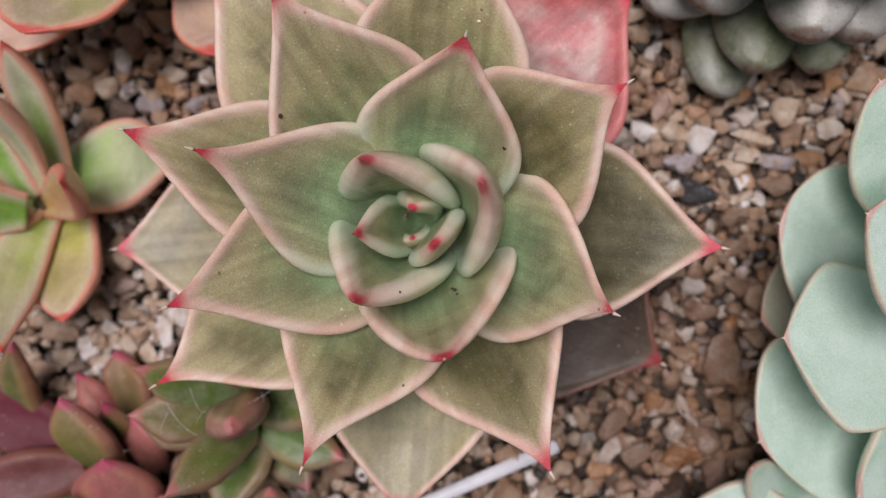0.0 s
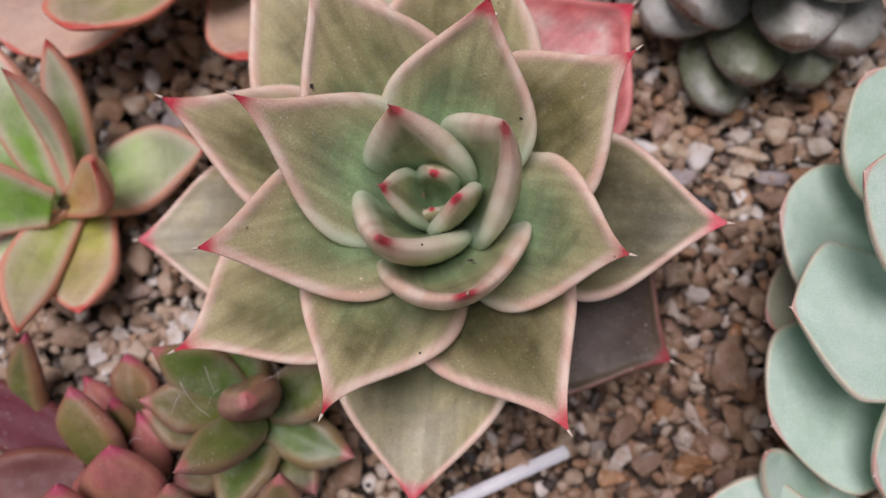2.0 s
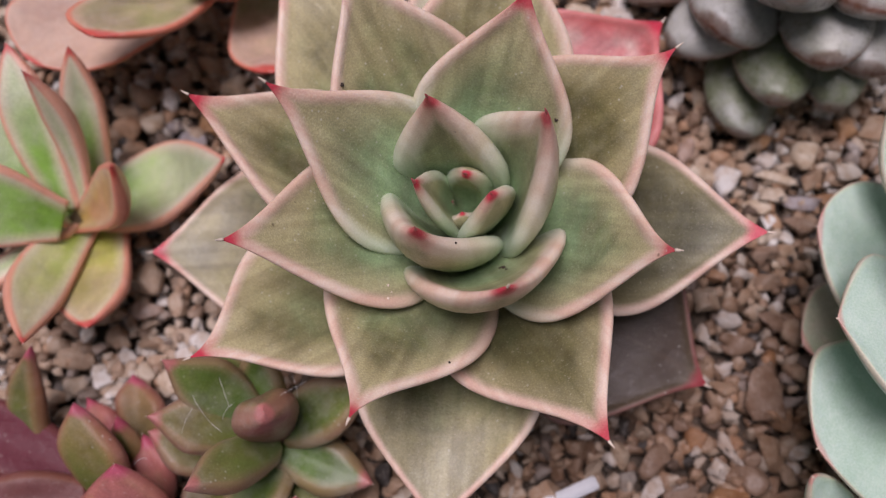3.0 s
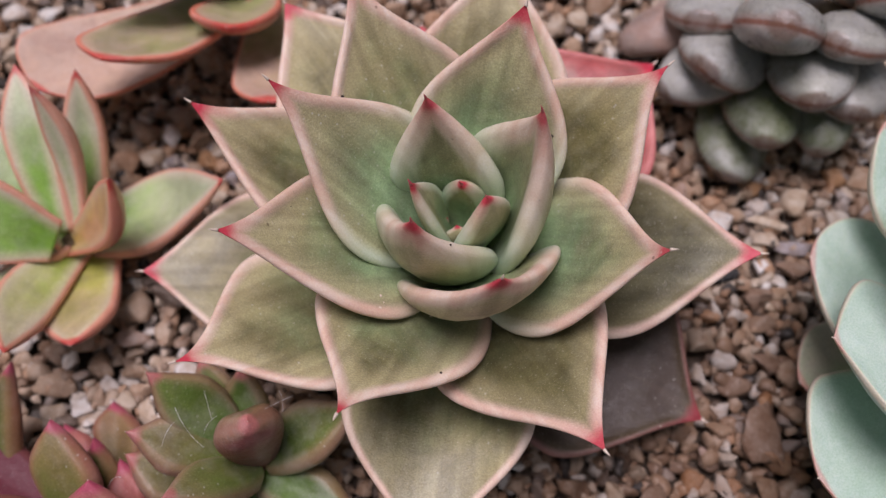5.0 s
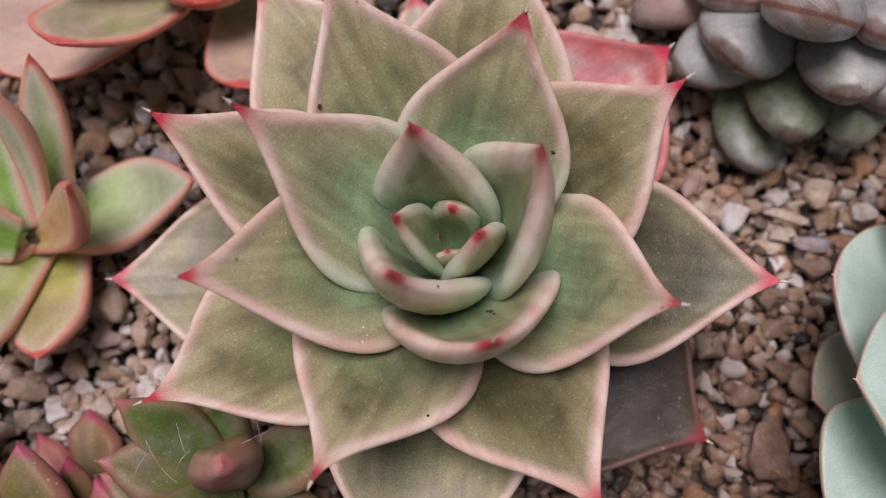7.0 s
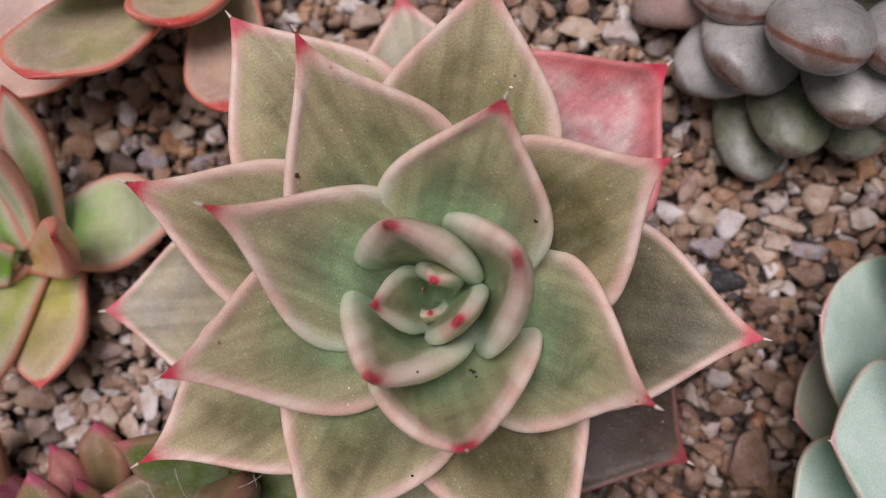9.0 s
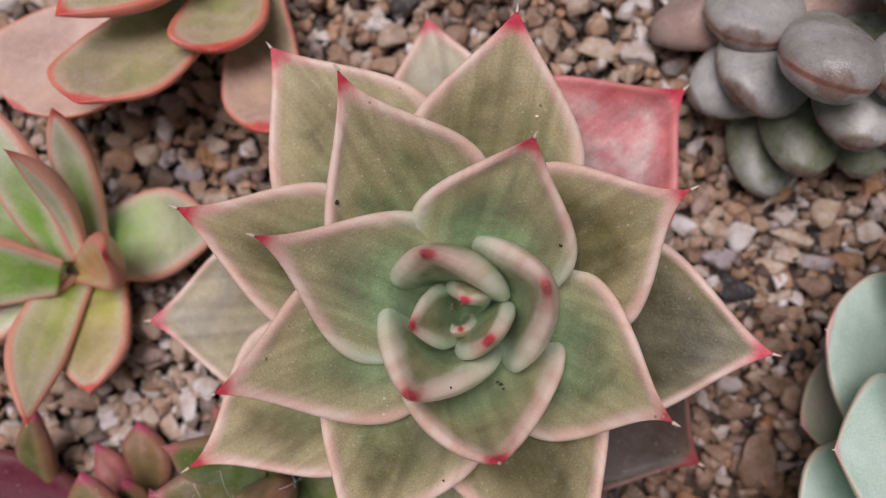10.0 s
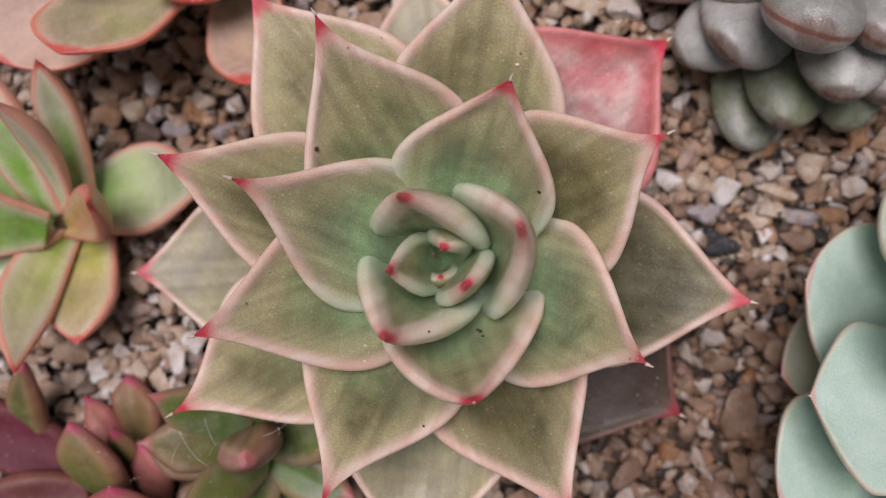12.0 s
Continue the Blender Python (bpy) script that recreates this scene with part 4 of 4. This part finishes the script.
# ---- loose gravel ----
def pebble_shape(rng, level):
    """A crushed stone: a rough ball cut by a dozen flat breaks."""
    bm = bmesh.new()
    bmesh.ops.create_icosphere(bm, subdivisions=level, radius=1.0)
    cuts = []
    for _ in range(rng.randint(9, 13)):
        d = Vector((rng.gauss(0, 1), rng.gauss(0, 1), rng.gauss(0, 1))).normalized()
        cuts.append((d, rng.uniform(0.36, 0.70)))
    off = Vector((rng.uniform(0, 50), rng.uniform(0, 50), 0))
    for v in bm.verts:
        p = v.co.copy()
        for d, h in cuts:
            over = p.dot(d) - h
            if over > 0:
                p -= d * over
        p *= 1.18 + 0.10 * noise.noise(p * 1.6 + off) + 0.05 * noise.noise(p * 4 + off)
        v.co = p
    s = Vector((rng.uniform(1.2, 1.6), 1.15, rng.uniform(0.75, 1.0)))
    for v in bm.verts:
        v.co = Vector((v.co.x * s.x, v.co.y * s.y, v.co.z * s.z))
    me = bpy.data.meshes.new("pebble")
    bm.to_mesh(me), bm.free()
    me.polygons.foreach_set("use_smooth", [True] * len(me.polygons))
    return me


chosen = []


def stone(x, y, long, wide, turn, colour):
    """A stone that shows singly on the bed: its place, half length and half width in millimetres, turn in degrees and colour."""
    chosen.append((x, y, long, wide, radians(turn), colour))


stone(45.4, 18.9, 2.7, 2.3, -0, "white")
stone(52.1, 18.9, 3.6, 1.6, -10, "cream")
stone(57.5, 17.4, 2.9, 2.5, -80, "white")
stone(65.2, 21.7, 3.4, 2.5, 25, "white")
stone(66.6, 17.6, 3.6, 1.2, -15, "cream")
stone(62.7, 12.0, 3.1, 2.0, 20, "cream")
stone(53.8, 12.5, 4.7, 1.8, 15, "lilac")
stone(47.6, 12.8, 3.2, 2.0, -10, "brown")
stone(56.2, 7.2, 3.6, 2.8, -10, "dark")
stone(65.5, 8.9, 2.0, 1.8, -0, "white")
stone(48.9, 23.7, 2.6, 2.3, -0, "pink")
stone(73.7, 23.0, 2.9, 2.5, -70, "cream")
stone(72.1, 12.9, 3.6, 1.9, 5, "lilac")
stone(78.7, 13.4, 3.1, 2.1, -0, "orange")
stone(71.6, 7.8, 3.2, 2.5, -0, "brown")
stone(63.3, 1.5, 3.4, 2.8, -0, "brown")
stone(67.8, 2.7, 2.0, 1.4, 40, "tan")
stone(66.7, -0.7, 2.0, 1.0, -0, "cream")
stone(64.4, 5.5, 1.5, 1.1, -0, "cream")
stone(65.2, 26.8, 2.5, 1.6, -10, "orange")
stone(61.5, 24.5, 3.4, 1.4, 15, "cream")
stone(82.1, 29.2, 3.4, 2.9, -0, "orange")
stone(89.1, 29.2, 3.5, 3.2, -0, "tan")
stone(52.3, 34.8, 2.8, 1.8, -75, "cream")
stone(44.1, 38.3, 2.8, 2.3, -0, "tan")
stone(55.6, -11.6, 2.5, 2.0, -0, "white")
stone(57.3, -16.6, 3.2, 2.4, -0, "brown")
stone(54.0, -22.0, 2.7, 1.8, -0, "white")
stone(53.5, -26.1, 2.5, 2.0, -0, "tan")
stone(50.1, -19.0, 2.3, 1.8, -0, "pink")
stone(61.1, -26.8, 5.2, 4.7, -60, "brown")
stone(63.1, -20.0, 2.3, 1.9, -40, "orange")
stone(64.8, -12.4, 3.4, 2.5, -0, "brown")
stone(53.8, -36.5, 4.1, 1.9, -65, "white")
stone(62.3, -38.0, 4.3, 2.3, -60, "tan")
stone(57.5, -42.7, 3.2, 2.9, -0, "brown")
stone(52.0, -47.3, 4.2, 3.3, -0, "orange")
stone(39.1, -45.9, 2.6, 2.4, -0, "white")
stone(44.1, -47.0, 3.1, 2.7, -0, "brown")
stone(39.6, -40.2, 3.3, 2.9, -0, "brown")
stone(48.5, -36.1, 2.5, 1.9, -80, "orange")
stone(32.8, -38.7, 3.1, 1.7, -70, "cream")
stone(34.8, -43.8, 2.6, 1.9, -70, "grey")
stone(65.0, -46.4, 3.7, 2.0, -20, "tan")
stone(59.8, -51.1, 3.7, 3.3, -0, "pink")
stone(36.8, -50.0, 2.6, 2.1, -0, "orange")
stone(50.7, -30.4, 2.4, 1.1, -70, "pink")
stone(47.4, -29.8, 1.7, 1.4, -0, "tan")
stone(48.0, -42.3, 2.4, 2.0, -0, "tan")
stone(58.1, -39.3, 2.4, 1.6, -10, "brown")
stone(41.2, -33.4, 2.5, 1.7, -75, "brown")
stone(45.2, -33.3, 2.9, 1.6, -20, "brown")
stone(34.6, -54.0, 2.1, 1.8, -0, "cream")
stone(47.0, -53.7, 2.6, 2.0, -0, "pink")
stone(-70.5, -27.8, 2.8, 2.0, -10, "white")
stone(-76.7, -23.7, 3.5, 2.5, -0, "tan")
stone(-54.1, -23.4, 3.3, 2.3, -80, "white")
stone(-59.6, -23.5, 2.6, 2.0, -0, "tan")
stone(-54.7, 29.1, 3.4, 2.7, -60, "orange")
stone(-62.3, 28.1, 2.4, 1.9, -0, "lilac")
stone(-57.9, 24.8, 2.7, 2.0, -0, "lilac")
stone(-61.7, 39.4, 3.6, 2.9, -0, "brown")
stone(-68.2, -18.3, 2.9, 2.3, -30, "tan")
stone(-62.0, -20.0, 2.4, 1.9, -0, "tan")
stone(-69.9, 22.2, 2.7, 2.0, -0, "tan")
stone(-73.6, 31.2, 2.7, 2.3, -0, "tan")
stone(-79.7, -30.9, 2.7, 2.0, -0, "tan")
stone(-50, 38, 3.2, 2.4, 20, "cream")
stone(-46, 31, 2.6, 2.2, 0, "white")
stone(-51, 19, 2.8, 2.0, -30, "cream")
stone(-63, 34, 2.8, 2.1, 50, "white")
stone(-57, 34.5, 2.4, 2.2, 0, "tan")
stone(-48, 24.5, 3.0, 2.2, 10, "lilac")
stone(-66, 18, 2.6, 2.0, 0, "cream")
stone(-56, 43, 3.0, 2.4, -40, "tan")
stone(-44, 40, 2.6, 2.0, 0, "pink")
stone(-60, 18.5, 2.4, 1.8, 0, "pink")
stone(-52, 31.5, 2.2, 1.9, 0, "cream")
stone(-67, 28.5, 2.4, 2.2, 70, "cream")
stone(-47, 46, 2.6, 2.3, 0, "cream")
stone(-41, 34, 2.2, 1.8, 0, "tan")
stone(-50, -20, 2.8, 2.2, 20, "white")
stone(-47, -26, 2.4, 2.0, 0, "cream")
stone(-57, -28, 2.6, 2.1, -40, "cream")
stone(-52, -30, 2.2, 1.8, 0, "lilac")
stone(-62, -25.5, 2.4, 2.0, 0, "cream")
stone(-49, -15, 2.2, 1.9, 0, "cream")
stone(-66, -22.5, 2.2, 1.8, 0, "white")
stone(-58, -17, 2.4, 1.8, 30, "cream")
stone(-44, -21, 2.0, 1.7, 0, "tan")
stone(-62.7, -12.8, 2.9, 2.0, -0, "pink")

stone(34.8, 52.5, 3.6, 3.0, 60, "white")
stone(26.3, 53.0, 3.6, 2.4, -10, "cream")
stone(20.6, 52.0, 2.9, 2.3, 0, "cream")
stone(25.3, 57.4, 3.0, 2.2, 20, "tan")
stone(30.4, 53.0, 2.2, 1.9, 0, "tan")
stone(32.1, 48.7, 2.4, 2.0, 0, "cream")
stone(40.5, 50.2, 2.6, 2.1, 0, "grey")
stone(46.6, 34.6, 2.4, 1.9, 30, "white")
stone(42.4, 41.8, 2.4, 2.0, 0, "cream")
stone(26.3, 64.4, 3.4, 2.6, 0, "cream")
stone(31.6, 60.6, 3.2, 2.6, 40, "white")
stone(37.0, 58.7, 3.2, 2.4, 0, "cream")
stone(-108.6, 67.2, 3.6, 3.0, 0, "white")
stone(-101.5, 60.8, 3.4, 2.8, 30, "white")
stone(-105.9, 54.1, 3.0, 2.6, 0, "cream")
stone(-98.6, 66.4, 3.2, 2.4, 0, "white")
stone(-93.3, 61.6, 3.0, 2.4, -20, "cream")


def scatter():
    rng = random.Random(5)
    x0, x1, y0, y1, cell = -122, 112, -74, 100, 1.0
    nx, ny = int((x1 - x0) / cell), int((y1 - y0) / cell)
    gx, gy = np.meshgrid(x0 + (np.arange(nx) + 0.5) * cell, y0 + (np.arange(ny) + 0.5) * cell, indexing="ij")
    high = np.array([[lie(gx[i, j], gy[i, j]) for j in range(ny)] for i in range(nx)])
    fine_shapes, coarse_shapes = [pebble_shape(rng, 3) for _ in range(18)], [pebble_shape(rng, 2) for _ in range(10)]
    data = []
    for me in fine_shapes + coarse_shapes:
        me.materials.append(GRAVEL)
        co = np.empty(len(me.vertices) * 3)
        me.vertices.foreach_get("co", co)
        tri = np.empty(len(me.polygons) * 3, dtype=np.int64)
        me.polygons.foreach_get("vertices", tri)
        data.append((co.reshape(-1, 3), tri.reshape(-1, 3)))
    placed = []

    def drop(x, y, r, shape, limit):
        i0, i1 = max(0, int((x - x0 - r) / cell)), min(nx, int((x - x0 + r) / cell) + 1)
        j0, j1 = max(0, int((y - y0 - r) / cell)), min(ny, int((y - y0 + r) / cell) + 1)
        under = high[i0:i1, j0:j1]
        rest = 0.45 * under.max() + 0.55 * under.mean()
        if rest - lie(x, y) > limit:
            return
        z = rest + 0.3 * r
        dist2 = ((gx[i0:i1, j0:j1] - x) ** 2 + (gy[i0:i1, j0:j1] - y) ** 2) / (r * r)
        dome = np.where(dist2 < 1, z + 0.7 * r * np.sqrt(np.maximum(0, 1 - dist2)), -99)
        high[i0:i1, j0:j1] = np.maximum(under, dome)
        turn = Euler((rng.gauss(0, 0.45), rng.gauss(0, 0.45), rng.uniform(0, 6.28)))
        placed.append((x, y, z, r, turn, shape))

    # an even underlayer of small grit, then the larger stones on top, then a little grit between them
    step = 2.6
    for i in range(int((x1 - x0 - 6) / step)):
        for j in range(int((y1 - y0 - 6) / step)):
            drop(x0 + 3 + (i + rng.random()) * step, y0 + 3 + (j + rng.random()) * step, rng.uniform(1.3, 2.0), 18 + rng.randrange(10), 9)
    for x, y, long, wide, turn, colour in chosen:
        i0, i1 = max(0, int((x - x0 - wide) / cell)), int((x - x0 + wide) / cell) + 1
        j0, j1 = max(0, int((y - y0 - wide) / cell)), int((y - y0 + wide) / cell) + 1
        z = float(high[i0:i1, j0:j1].mean()) + 0.45 * wide
        shape = fine_shapes[rng.randrange(18)].copy()
        shape.materials.clear()
        shape.materials.append(TINTED[colour])
        ob = new("pebble", shape)
        ob.parent = ground
        ob.matrix_world = Matrix.LocRotScale(Vector((x, y, z)) * MM, Euler((rng.gauss(0, 0.15), rng.gauss(0, 0.15), turn)), Vector((long * 0.85, wide * 1.0, 0.85 * wide)) * MM)
    for _ in range(3600):
        r = rng.choice((1.4, 1.6, 1.8, 2.0, 2.3, 2.7, 3.3)) * rng.uniform(0.85, 1.15)
        x, y = rng.uniform(x0 + 4, x1 - 4), rng.uniform(y0 + 4, y1 - 4)
        if any((x - s[0]) ** 2 + (y - s[1]) ** 2 < (0.5 * (s[2] + s[3]) + 0.55 * r) ** 2 for s in chosen):
            continue
        drop(x, y, r, rng.randrange(18), 4.6)
    for _ in range(2200):
        x, y = rng.uniform(x0 + 4, x1 - 4), rng.uniform(y0 + 4, y1 - 4)
        if all((x - s[0]) ** 2 + (y - s[1]) ** 2 > s[2] ** 2 for s in chosen):
            drop(x, y, rng.uniform(0.55, 1.15), 18 + rng.randrange(10), 5.5)
    # the stones beside the big rosette are pieces of their own, the rest one bed
    seen = [p for p in placed if 44 < p[0] < 76 and -42 < p[1] < 28 and p[5] < 18]
    seen = sorted(seen, key=lambda p: -p[2])[:220]
    keys = set(id(p) for p in seen)
    for p in seen:
        ob = new("pebble", fine_shapes[p[5]])
        ob.parent = ground
        ob.matrix_world = Matrix.LocRotScale(Vector(p[:3]) * MM, p[4], Vector((p[3],) * 3) * MM)
    verts, faces, total = [], [], 0
    for p in placed:
        if id(p) in keys:
            continue
        co, tri = data[p[5]]
        m = np.array(p[4].to_matrix())
        verts.append((co @ m.T * p[3] + np.array(p[:3])) * MM)
        faces.append(tri + total)
        total += len(co)
    verts, faces = np.concatenate(verts), np.concatenate(faces)
    me = bpy.data.meshes.new("gravel")
    me.vertices.add(len(verts)), me.loops.add(faces.size), me.polygons.add(len(faces))
    me.vertices.foreach_set("co", verts.ravel())
    me.loops.foreach_set("vertex_index", faces.ravel().astype(np.int32))
    me.polygons.foreach_set("loop_start", np.arange(0, faces.size, 3, dtype=np.int32))
    me.polygons.foreach_set("use_smooth", np.ones(len(faces), dtype=bool))
    me.update(calc_edges=True)
    me.validate()
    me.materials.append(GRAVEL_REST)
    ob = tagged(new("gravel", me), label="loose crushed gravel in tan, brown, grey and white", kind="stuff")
    ob.parent = ground


scatter()
